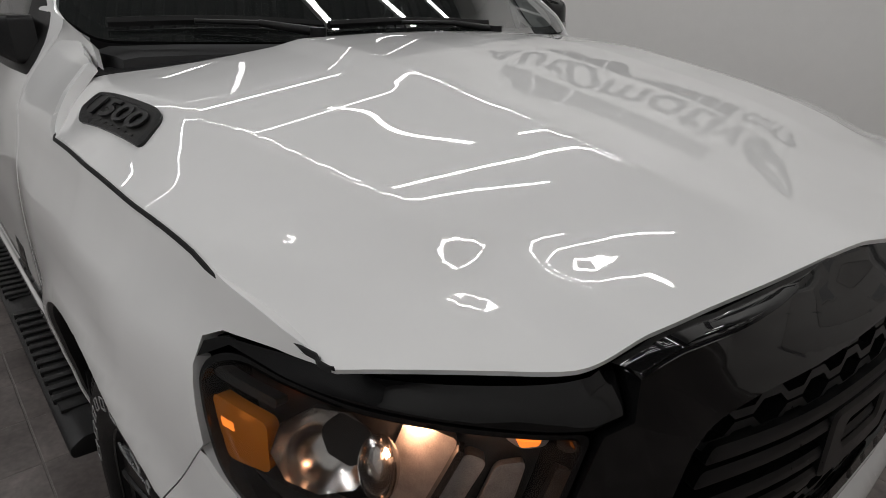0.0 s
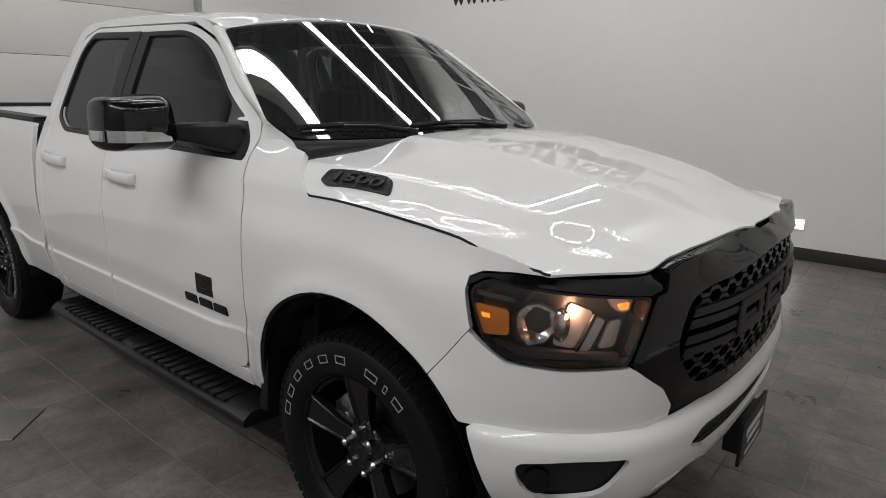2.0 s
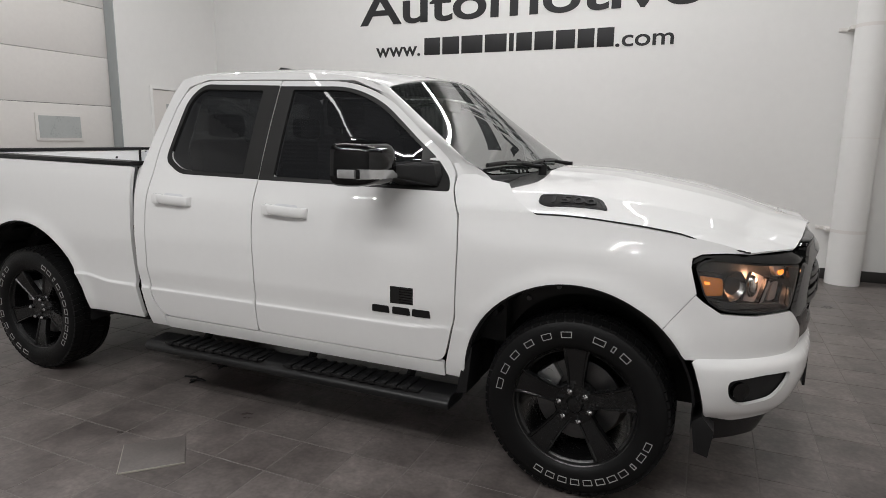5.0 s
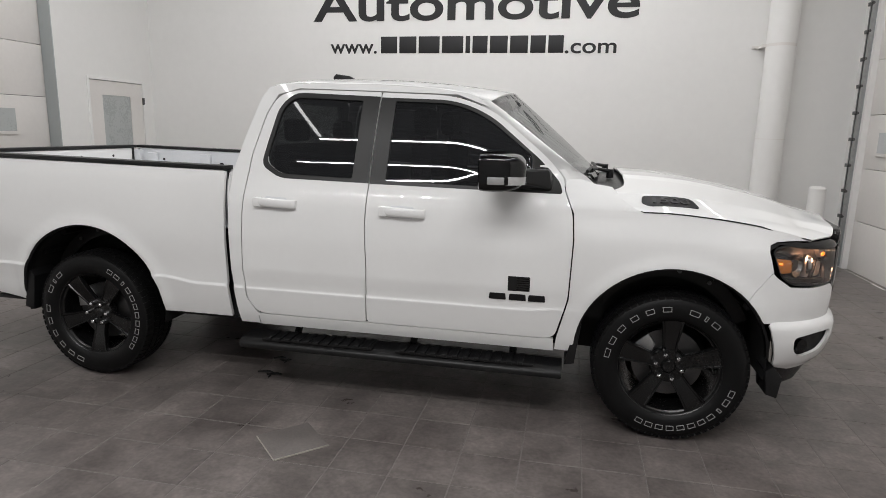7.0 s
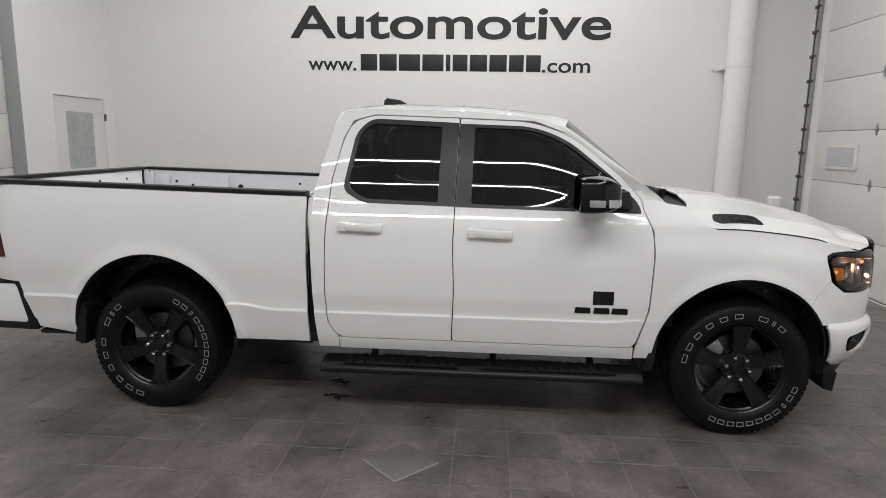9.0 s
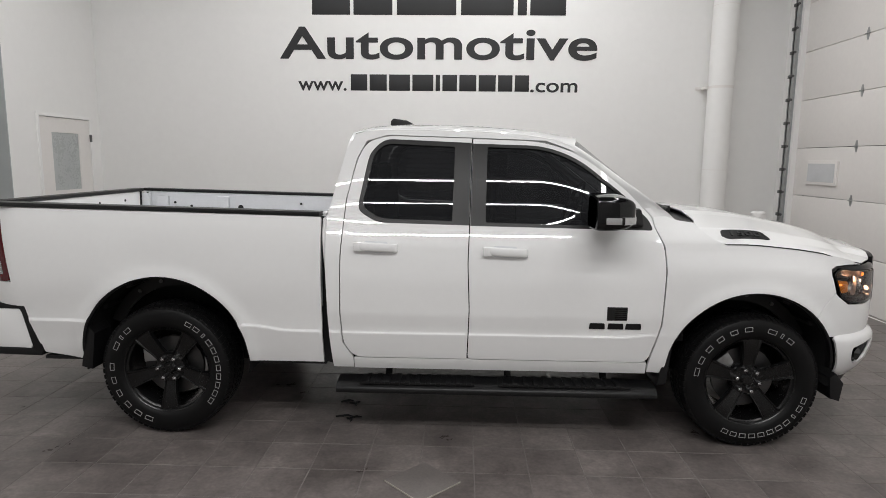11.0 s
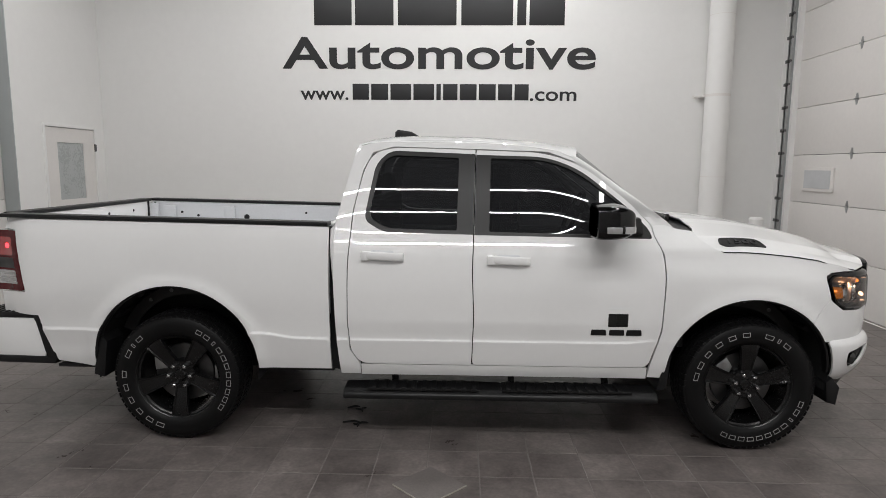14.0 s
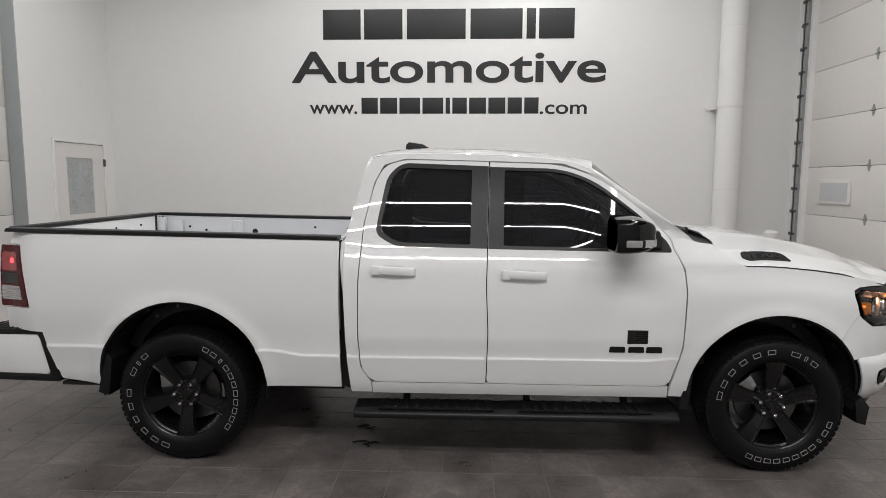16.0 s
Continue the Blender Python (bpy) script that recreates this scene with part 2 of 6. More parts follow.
def lathe(bm, profile, seg=64, closed=False):
    """Turns a profile of (radius, y) round the y axis."""
    rings = []
    for k in range(seg):
        a = 2 * math.pi * k / seg
        rings.append([bm.verts.new((r * math.cos(a), y, r * math.sin(a))) for r, y in profile])
    n = len(profile)
    for k in range(seg):
        p, q = rings[k], rings[(k + 1) % seg]
        for j in range(n if closed else n - 1):
            i = (j + 1) % n
            bm.faces.new((p[j], q[j], q[i], p[i]))
    bmesh.ops.recalc_face_normals(bm, faces=bm.faces[:])


def prism(bm, pts, d0, d1, axis="y", bevel=0.0):
    """A plate with the outline pts, from d0 to d1 along an axis (x: pts are y, z; y: x, z; z: x, y)."""
    def at(p, d):
        return {"x": (d, p[0], p[1]), "y": (p[0], d, p[1]), "z": (p[0], p[1], d)}[axis]
    a = [bm.verts.new(at(p, d0)) for p in pts]
    b = [bm.verts.new(at(p, d1)) for p in pts]
    fs = [bm.faces.new(a), bm.faces.new(b[::-1])]
    for i in range(len(pts)):
        j = (i + 1) % len(pts)
        fs.append(bm.faces.new((a[i], b[i], b[j], a[j])))
    bmesh.ops.recalc_face_normals(bm, faces=fs)
    if bevel:
        es = [e for f in fs[:2] for e in f.edges]
        bmesh.ops.bevel(bm, geom=es, offset=bevel, segments=2, affect="EDGES", profile=0.6)


def pchip(xs, ys):
    xs, ys = np.array(xs, float), np.array(ys, float)
    if xs[0] > xs[-1]:
        xs, ys = xs[::-1], ys[::-1]
    h, d = np.diff(xs), np.diff(ys) / np.diff(xs)
    m = np.zeros(len(xs))
    m[0], m[-1] = d[0], d[-1]
    for i in range(1, len(xs) - 1):
        if d[i - 1] * d[i] > 0:
            w1, w2 = 2 * h[i] + h[i - 1], h[i] + 2 * h[i - 1]
            m[i] = (w1 + w2) / (w1 / d[i - 1] + w2 / d[i])

    def f(x):
        x = np.clip(np.asarray(x, float), xs[0], xs[-1])
        i = np.clip(np.searchsorted(xs, x) - 1, 0, len(xs) - 2)
        t = (x - xs[i]) / h[i]
        return (ys[i] * (1 + 2 * t) * (1 - t) ** 2 + h[i] * m[i] * t * (1 - t) ** 2
                + ys[i + 1] * t * t * (3 - 2 * t) + h[i] * m[i + 1] * t * t * (t - 1))
    gx = np.unique(np.concatenate([np.linspace(xs[0], xs[-1], 2400), xs]))
    gy = f(gx)
    return lambda x: np.interp(x, gx, gy)


def smooth(a, b, x):
    t = np.clip((np.asarray(x, float) - a) / (b - a), 0, 1)
    return t * t * (3 - 2 * t)


def rounded(pts, r=0.03, seg=6):
    """A closed outline with its corners rounded; a point may carry its own radius."""
    out, n = [], len(pts)
    for i in range(n):
        p, a, b = Vector(pts[i][:2]), Vector(pts[i - 1][:2]), Vector(pts[(i + 1) % n][:2])
        rad = pts[i][2] if len(pts[i]) > 2 else r
        da, db = a - p, b - p
        k = min(rad, da.length * 0.48, db.length * 0.48)
        if k < 1e-4:
            out.append(tuple(p))
            continue
        s, e = p + da.normalized() * k, p + db.normalized() * k
        for j in range(seg + 1):
            t = j / seg
            out.append(tuple(s * (1 - t) ** 2 + p * 2 * t * (1 - t) + e * t * t))
    return out


def dense(pts, step):
    out = []
    for i in range(len(pts)):
        a, b = Vector(pts[i]), Vector(pts[(i + 1) % len(pts)])
        n = max(1, math.ceil((b - a).length / step))
        out += [tuple(a.lerp(b, j / n)) for j in range(n)]
    clean = []
    for p in out:
        if not clean or (Vector(p) - Vector(clean[-1])).length > 1e-4:
            clean.append(p)
    if (Vector(clean[0]) - Vector(clean[-1])).length < 1e-4:
        clean.pop()
    return clean


def inside(poly, q):
    p, x, y = np.array(poly), q[:, 0], q[:, 1]
    r = np.zeros(len(q), bool)
    for (x0, y0), (x1, y1) in zip(p, np.roll(p, -1, 0)):
        if y0 != y1:
            hit = ((y0 > y) != (y1 > y)) & (x < (x1 - x0) * (y - y0) / (y1 - y0) + x0)
            r ^= hit
    return r


def away(poly, q):
    p = np.array(poly)
    d = np.full(len(q), 9.0)
    for a, b in zip(p, np.roll(p, -1, 0)):
        ab = b - a
        t = np.clip(((q - a) @ ab) / max(ab @ ab, 1e-12), 0, 1)
        d = np.minimum(d, np.hypot(*(q - a - t[:, None] * ab).T))
    return d


def area2(p):
    p = np.array(p)
    return float(np.sum(p[:, 0] * np.roll(p[:, 1], -1) - np.roll(p[:, 0], -1) * p[:, 1]))


def sheet(outline, fn, step=0.035, holes=(), flange=0.022, edge=0.004, turned=1, bm=None, rows=()):
    """A pressed panel: the outline, less its holes, filled with a fine net, laid on the surface fn(u, v) and folded in at its rim."""
    from_loops = []
    for k, loop in enumerate([outline, *holes]):
        loop = dense(loop, step * 0.7)
        if (area2(loop) > 0) != (k == 0):
            loop = loop[::-1]
        from_loops.append(loop)
    pts, edges, rims = [], [], []
    for loop in from_loops:
        o = len(pts)
        pts += loop
        idx = list(range(o, o + len(loop)))
        edges += [(idx[i], idx[(i + 1) % len(idx)]) for i in range(len(idx))]
        rims.append(idx)
    nb = len(pts)
    lo, hi = np.min(from_loops[0], 0), np.max(from_loops[0], 0)
    gx, gy = np.meshgrid(np.arange(lo[0] + step / 2, hi[0], step), np.arange(lo[1] + step / 2, hi[1], step))
    q = np.stack([gx.ravel(), gy.ravel()], 1)
    if rows:
        q = q[np.all([np.abs(q[:, 1] - v) > step * 0.3 for v in rows], 0)]
        q = np.concatenate([q] + [np.stack([np.arange(lo[0] + step / 2, hi[0], step), np.full(len(np.arange(lo[0] + step / 2, hi[0], step)), v)], 1) for v in rows])
    if len(q):
        q = q[inside(from_loops[0], q)]
    for h in from_loops[1:]:
        if len(q):
            q = q[~inside(h, q)]
    for loop in from_loops:
        if len(q):
            q = q[away(loop, q) > step * (0.15 if rows else 0.45)]
    ring = []
    for loop in from_loops:
        p = np.array(loop)
        t = np.roll(p, -1, 0) - np.roll(p, 1, 0)
        t /= np.maximum(np.hypot(*t.T)[:, None], 1e-9)
        ring.append(p + np.stack([-t[:, 1], t[:, 0]], 1) * max(edge * 1.6, 0.003))
    ring = np.concatenate(ring)
    ok = inside(from_loops[0], ring)
    for h in from_loops[1:]:
        ok &= ~inside(h, ring)
    for loop in from_loops:
        ok &= away(loop, ring) > max(edge * 1.6, 0.003) * 0.7
    extra = np.concatenate([q, ring[ok]]) if len(q) else ring[ok]
    allp = [Vector(p) for p in pts] + [Vector(p) for p in extra]
    from mathutils.geometry import delaunay_2d_cdt
    vs, es, fs, ov, oe, of = delaunay_2d_cdt(allp, edges, [], 0, 1e-6)
    cent = np.array([np.mean([vs[i] for i in f], 0) for f in fs])
    keep = inside(from_loops[0], cent)
    for h in from_loops[1:]:
        keep &= ~inside(h, cent)
    where = {}
    for i, o in enumerate(ov):
        for j in o:
            where[j] = i
    own = bm is None
    bm = bm or bmesh.new()

    def surf(u, v):
        p = Vector([float(c) for c in fn(u, v)])
        d = 5e-3
        a, b = Vector([float(c) for c in fn(u + d, v)]), Vector([float(c) for c in fn(u, v + d)])
        e, f = Vector([float(c) for c in fn(u - d, v)]), Vector([float(c) for c in fn(u, v - d)])
        return p, (a - e).cross(b - f).normalized() * turned
    rim = {where[j] for j in range(nb)}
    made, norm = {}, {}
    lay = bm.verts.layers.float_vector.get("surface_normal") or bm.verts.layers.float_vector.new("surface_normal")
    for i, p in enumerate(vs):
        co, no = surf(p[0], p[1])
        if i in rim:
            co = co - no * edge
        made[i], norm[i] = bm.verts.new(co), no
        made[i][lay] = no
    for f, k in zip(fs, keep):
        if k:
            f = f if turned > 0 else f[::-1]
            try:
                bm.faces.new([made[i] for i in f])
            except ValueError:
                pass
    if flange:
        for idx in rims:
            ids = [where[i] for i in idx]
            deep = [bm.verts.new(made[i].co - norm[i] * flange) for i in ids]
            lip = [bm.verts.new(made[i].co) for i in ids]
            for a in range(len(ids)):
                b = (a + 1) % len(ids)
                quad = (lip[b], lip[a], deep[a], deep[b])
                try:
                    bm.faces.new(quad if turned > 0 else quad[::-1])
                except ValueError:
                    pass
    bmesh.ops.delete(bm, geom=[v for v in bm.verts if not v.link_faces], context="VERTS")
    return bm


def arc(cx, cz, r, a0, a1, n=20):
    return [(cx + r * math.cos(radians(a0 + (a1 - a0) * k / n)), cz + r * math.sin(radians(a0 + (a1 - a0) * k / n))) for k in range(n + 1)]


def split_letters(ob, name):
    """Each letter of a piece of writing as a part of its own."""
    bm = bmesh.new()
    bm.from_mesh(ob.data)
    bm.verts.index_update()
    seen, isles = set(), []
    for v in bm.verts:
        if v.index in seen:
            continue
        stack, isle = [v], []
        seen.add(v.index)
        while stack:
            u = stack.pop()
            isle.append(u)
            for e in u.link_edges:
                w = e.other_vert(u)
                if w.index not in seen:
                    seen.add(w.index)
                    stack.append(w)
        isles.append([min(u.co.x for u in isle), max(u.co.x for u in isle), [u.index for u in isle]])
    isles.sort(key=lambda i: i[0])
    groups = []
    for lo, hi, idx in isles:
        if groups and lo < groups[-1][1] - 0.004:
            groups[-1][1], groups[-1][2] = max(hi, groups[-1][1]), groups[-1][2] + idx
        else:
            groups.append([lo, hi, list(idx)])
    for lo, hi, idx in groups:
        keep = set(idx)
        c = bm.copy()
        c.verts.index_update()
        bmesh.ops.delete(c, geom=[v for v in c.verts if v.index not in keep], context="VERTS")
        me = bpy.data.meshes.new(name)
        c.to_mesh(me)
        c.free()
        me.materials.append(ob.data.materials[0])
        o = new(name, me)
        o.parent, o.matrix_basis = ob.parent, ob.matrix_basis.copy()
    bm.free()
    bpy.data.objects.remove(ob)


def letters(name, text, mat, height, width, m, parent=None, label="", bold=0.0, depth=0.004):
    """Writing as a thin mesh: cap height and whole width given, lower left corner at the pose m."""
    cu = bpy.data.curves.new(name, "FONT")
    cu.body, cu.size, cu.offset, cu.extrude = text, 1.0, bold, 0.02
    tmp = new("writing", cu)
    bpy.context.view_layer.update()
    me = bpy.data.meshes.new_from_object(tmp.evaluated_get(bpy.context.evaluated_depsgraph_get()))
    bpy.data.objects.remove(tmp)
    co = np.array([v.co[:] for v in me.vertices])
    base = 0.0
    cap = 0.70
    x0, x1 = co[:, 0].min(), co[:, 0].max()
    for v in me.vertices:
        v.co = ((v.co.x - x0) * width / (x1 - x0), (v.co.y - base) * height / cap, v.co.z * depth / 0.02)
    me.materials.append(mat)
    ob = new(name, me)
    if parent is not None:
        ob.parent = parent
    ob.matrix_local = m
    if label:
        ob["label"] = label
    return ob

# ---- the room ----


def slab(name, x0, x1, y0, y1, z0, z1, mat, label, category, parent=None):
    ob = link_mesh(name, new_box(x0, x1, y0, y1, z0, z1), mat, parent)
    if parent is None:
        tagged(ob, label, category, kind="structure")
    return ob


def cut_wall(name, across, lo, hi, z0, z1, near, far, holes, mat, label):
    """A thick wall with openings through it. across x: the wall runs along x."""
    bm = bmesh.new()
    us = sorted({lo, hi, *[h[0] for h in holes], *[h[1] for h in holes]})
    zs = sorted({z0, z1, *[h[2] for h in holes], *[h[3] for h in holes]})
    for a, b in zip(us, us[1:]):
        for c, d in zip(zs, zs[1:]):
            if any(h[0] <= a and b <= h[1] and h[2] <= c and d <= h[3] for h in holes):
                continue
            if across == "x":
                box(bm, a, b, near, far, c, d)
            else:
                box(bm, near, far, a, b, c, d)
    bmesh.ops.remove_doubles(bm, verts=bm.verts[:], dist=1e-4)
    seen = {}
    for f in bm.faces:
        seen.setdefault(tuple(round(c, 3) for c in f.calc_center_median()), []).append(f)
    bmesh.ops.delete(bm, geom=[f for fs in seen.values() if len(fs) > 1 for f in fs], context="FACES")
    ob = link_mesh(name, bm, mat, flat=True)
    return tagged(ob, label, "wall", kind="structure")


floor = slab("floor", WALL_W - 0.6, WALL_E + 0.6, WALL_S - 0.3, WALL_N + 0.3, -0.2, -0.0016, M_GROUT, "dark grey square floor tiles with thin grout joints", "floor")
bm = new_box(WALL_W - 0.6, WALL_E + 0.6, WALL_S - 0.3, WALL_N + 0.3, CEIL, CEIL + 0.2)
rib_y = WALL_S + 0.1
while rib_y < WALL_N:
    prism(bm, [(rib_y, CEIL + 0.01), (rib_y + 0.03, CEIL - 0.05), (rib_y + 0.10, CEIL - 0.05), (rib_y + 0.13, CEIL + 0.01)], WALL_W, WALL_E, "x")
    rib_y += 0.2
tagged(link_mesh("ceiling", bm, M_CEIL, flat=True), "dark ribbed metal deck ceiling", "ceiling", kind="structure")
wall_n = cut_wall("wall_north", "x", WALL_W - 0.3, WALL_E + 0.3, -0.05, CEIL, WALL_N, WALL_N + 0.2, [], M_WALL, "tall smooth white wall carrying black dealership lettering")
# unseen south wall: its grey is set to cut bounce and darken reflections
cut_wall("wall_south", "x", WALL_W - 0.3, WALL_E + 0.3, -0.05, CEIL, WALL_S - 0.2, WALL_S, [], M_SOUTH, "unseen grey wall closing the bay, added to dim bounced light")
DOOR_W = (3.30, 4.48, 0.0, 2.285)
GATE_W = (-1.6, 2.79, 0.0, 4.3)
wall_w = cut_wall("wall_west", "y", WALL_S, WALL_N, -0.05, CEIL, WALL_W - 0.2, WALL_W, [DOOR_W, GATE_W], M_WALL, "white wall with a small door and a tall gate opening")
GATE_E = (-0.4, 4.32, 0.0, 4.6)
wall_e = cut_wall("wall_east", "y", WALL_S, WALL_N, -0.05, CEIL, WALL_E, WALL_E + 0.2, [GATE_E], M_WALL, "white wall with a tall overhead door opening")

# black base strip along the north wall and its neighbours
for bx0, bx1, by0, by1 in ((WALL_W, WALL_E, WALL_N - 0.012, WALL_N), (WALL_W, WALL_W + 0.012, 2.79, 3.3), (WALL_E - 0.012, WALL_E, 4.45, WALL_N - 0.012)):
    ob = link_mesh("baseboard", new_box(bx0, bx1, by0, by1, 0, 0.125, bevel=0.003), M_BASE)
    tagged(ob, "black rubber skirting strip along the white wall", "baseboard", kind="structure")


def overhead_door(name, x, y0, y1, top, facing, pane_y, section, first, hinges):
    """A sectional door of stacked panels with hinges and a small pane; facing is +1 towards +x."""
    door = thing(name, "white sectional overhead door with small window pane", "garage door", kind="structure")
    z, k = 0.0, 0
    edges = [0.0]
    while edges[-1] < top:
        edges.append(first + section * k)
        k += 1
    for a, b in zip(edges, edges[1:]):
        part("panel", new_box(min(x, x - facing * 0.05), max(x, x - facing * 0.05), y0, y1, a + 0.003, b - 0.003, bevel=0.004), M_WALL2, door)
        for hy in hinges:
            bm = bmesh.new()
            xs = x + facing * 0.004
            prism(bm, [(hy - 0.012, b - 0.07), (hy + 0.012, b - 0.07), (hy + 0.03, b - 0.01), (hy + 0.03, b + 0.01), (hy + 0.012, b + 0.07), (hy - 0.012, b + 0.07), (hy - 0.03, b + 0.01), (hy - 0.03, b - 0.01)], x - facing * 0.001, xs, "x")
            rod(bm, (xs + facing * 0.008, hy - 0.035, b), (xs + facing * 0.008, hy + 0.035, b), 0.009, 10)
            part("hinge", bm, M_STEEL, door, "zinc-plated hinge")
    return door


gate_e = overhead_door("garage_door_east", WALL_E + 0.07, GATE_E[0], GATE_E[1], 4.4, -1, None, 0.652, 0.632, (3.0, 1.6, 0.2))
PANE = (3.30, 4.0, 1.445, 1.765)
bm = bmesh.new()
prism(bm, rounded([(PANE[0], PANE[2]), (PANE[1], PANE[2]), (PANE[1], PANE[3]), (PANE[0], PANE[3])], 0.02), WALL_E + 0.045, WALL_E + 0.072, "x", bevel=0.006)
frame_e = part("window_frame", bm, M_WALL2, gate_e, "white plastic window frame")
# clear pane drawn opaque: its pale colour stands for the reflection
part("pane", new_box(WALL_E + 0.042, WALL_E + 0.0452, PANE[0] + 0.05, PANE[1] - 0.05, PANE[2] + 0.04, PANE[3] - 0.04), M_PANE, frame_e, "clear pane with its pale reflection put into the colour")

# steel track beside the east door
track = thing("door_track", "galvanised steel door track with brackets", "door track", kind="structure")
for ty in (4.40, 4.455):
    bm = bmesh.new()
    box(bm, WALL_E - 0.05, WALL_E - 0.046, ty - 0.012, ty + 0.012, 0.02, 4.5)
    box(bm, WALL_E - 0.046, WALL_E - 0.002, ty - 0.012, ty - 0.008, 0.02, 4.5)
    part("rail", bm, M_STEEL, track)
part("back_plate", new_box(WALL_E - 0.006, WALL_E - 0.001, 4.375, 4.475, 0.02, 4.5), M_JAMB, track)
tz = 0.35
while tz < 4.4:
    bm = bmesh.new()
    box(bm, WALL_E - 0.075, WALL_E - 0.05, 4.385, 4.47, tz - 0.022, tz + 0.022, bevel=0.004)
    rod(bm, (WALL_E - 0.07, 4.33, tz), (WALL_E - 0.07, 4.40, tz), 0.018, 12)
    part("roller", bm, M_DARKSTEEL, track, "dark roller with bracket")
    tz += 0.3225
bm = new_box(WALL_E - 0.02, WALL_E, 4.49, 4.56, 0.13, 4.6, bevel=0.004)
tagged(link_mesh("trim", bm, M_WALL), "white trim beside the overhead door", "trim", kind="structure")

# west gate, set back in its opening, with grey jambs
gate_w = overhead_door("garage_door_west", WALL_W - 0.18, GATE_W[0], GATE_W[1], 4.2, 1, None, 0.66, 0.635, ())
bm = bmesh.new()
prism(bm, rounded([(1.66, 1.47), (2.31, 1.47), (2.31, 1.83), (1.66, 1.83)], 0.02), WALL_W - 0.178, WALL_W - 0.16, "x", bevel=0.005)
frame_w = part("window_frame", bm, M_WALL2, gate_w, "pale plastic window frame")
part("pane", new_box(WALL_W - 0.162, WALL_W - 0.157, 1.70, 2.27, 1.51, 1.79), M_FROST, frame_w)
tagged(link_mesh("trim", new_box(WALL_W - 0.175, WALL_W + 0.004, 2.772, 2.788, 0, 4.3, bevel=0.003), M_JAMB), "grey painted jamb of the gate opening", "trim", kind="structure")
tagged(link_mesh("trim", new_box(WALL_W - 0.175, WALL_W + 0.004, GATE_W[0], GATE_W[1], 4.28, 4.31, bevel=0.003), M_JAMB), "grey painted head of the gate opening", "trim", kind="structure")
split_letters(letters("gate_letters", ".com", M_SIGN, 0.36, 1.17, pose(WALL_W - 0.176, 1.37, 3.455, 90, 0, 90), gate_w, "black vinyl letters"), "letter")

# small west door with a frosted pane
door_w = thing("door_1", "closed white door with a frosted glass pane", "door", kind="structure")
dy0, dy1, dz0, dz1 = DOOR_W
part("frame", (lambda b: (box(b, WALL_W - 0.1, WALL_W + 0.012, dy0, dy0 + 0.045, dz0, dz1, bevel=0.004), box(b, WALL_W - 0.1, WALL_W + 0.012, dy1 - 0.045, dy1, dz0, dz1, bevel=0.004), box(b, WALL_W - 0.1, WALL_W + 0.012, dy0 + 0.045, dy1 - 0.045, dz1 - 0.045, dz1, bevel=0.004), b)[-1])(bmesh.new()), M_WALL, door_w)
WY0, WY1, WZ0, WZ1 = 3.59, 4.17, 1.25, 2.035
bm = bmesh.new()
for b in ((dy0 + 0.05, WY0, dz0 + 0.008, dz1 - 0.052), (WY1, dy1 - 0.05, dz0 + 0.008, dz1 - 0.052), (WY0, WY1, dz0 + 0.008, WZ0), (WY0, WY1, WZ1, dz1 - 0.052)):
    box(bm, WALL_W - 0.05, WALL_W - 0.005, *b)
leaf = part("leaf", bm, M_WALL2, door_w)
part("pane", new_box(WALL_W - 0.035, WALL_W - 0.015, WY0, WY1, WZ0, WZ1), M_FROST, leaf, "frosted grey glass")
for hz in (1.98, 1.1, 0.25):
    bm = bmesh.new()
    rod(bm, (WALL_W + 0.008, dy1 - 0.046, hz - 0.055), (WALL_W + 0.008, dy1 - 0.046, hz + 0.055), 0.011, 10)
    box(bm, WALL_W - 0.004, WALL_W + 0.014, dy1 - 0.05, dy1 - 0.012, hz - 0.05, hz + 0.05, bevel=0.002)
    part("hinge", bm, M_DARKSTEEL, door_w, "dark steel hinge")
bm = bmesh.new()
box(bm, WALL_W - 0.005, WALL_W + 0.008, dy0 + 0.09, dy0 + 0.14, 0.95, 1.12, bevel=0.004)
rod(bm, (WALL_W + 0.005, dy0 + 0.115, 1.04), (WALL_W + 0.06, dy0 + 0.115, 1.04), 0.011)
rod(bm, (WALL_W + 0.055, dy0 + 0.11, 1.04), (WALL_W + 0.055, dy0 + 0.23, 1.04), 0.01)
part("door_handle", bm, M_STEEL, door_w, "steel lever handle")

# thick white pipe in the north-east corner, with strap and short bollard
pipe = thing("wall_pipe", "thick white-wrapped vertical pipe strapped to wall", "pipe")
bm = bmesh.new()
rod(bm, (1.915, 4.50, 0.0), (1.915, 4.50, CEIL - 0.01), 0.172, 40)
part("pipe", bm, M_WALL, pipe)
for zz in (2.785, 0.6, 4.7):
    bm = bmesh.new()
    rod(bm, (1.915, 4.50, zz - 0.018), (1.915, 4.50, zz + 0.018), 0.1745, 40)
    box(bm, 1.62, 1.755, WALL_N - 0.012, WALL_N - 0.002, zz - 0.022, zz + 0.022, bevel=0.003)
    box(bm, 1.70, 1.76, 4.50, WALL_N - 0.008, zz - 0.018, zz + 0.018, bevel=0.002)
    rod(bm, (1.655, WALL_N - 0.03, zz), (1.655, WALL_N - 0.01, zz), 0.012, 8)
    part("strap", bm, M_WALL2, pipe, "white painted pipe strap")
for zz in (1.62, 3.9):
    bm = bmesh.new()
    rod(bm, (1.915, 4.50, zz - 0.004), (1.915, 4.50, zz + 0.004), 0.1735, 40)
    part("wrap_seam", bm, M_WALL2, pipe)
bollard = thing("bollard", "short white round bollard beside the overhead door", "bollard")
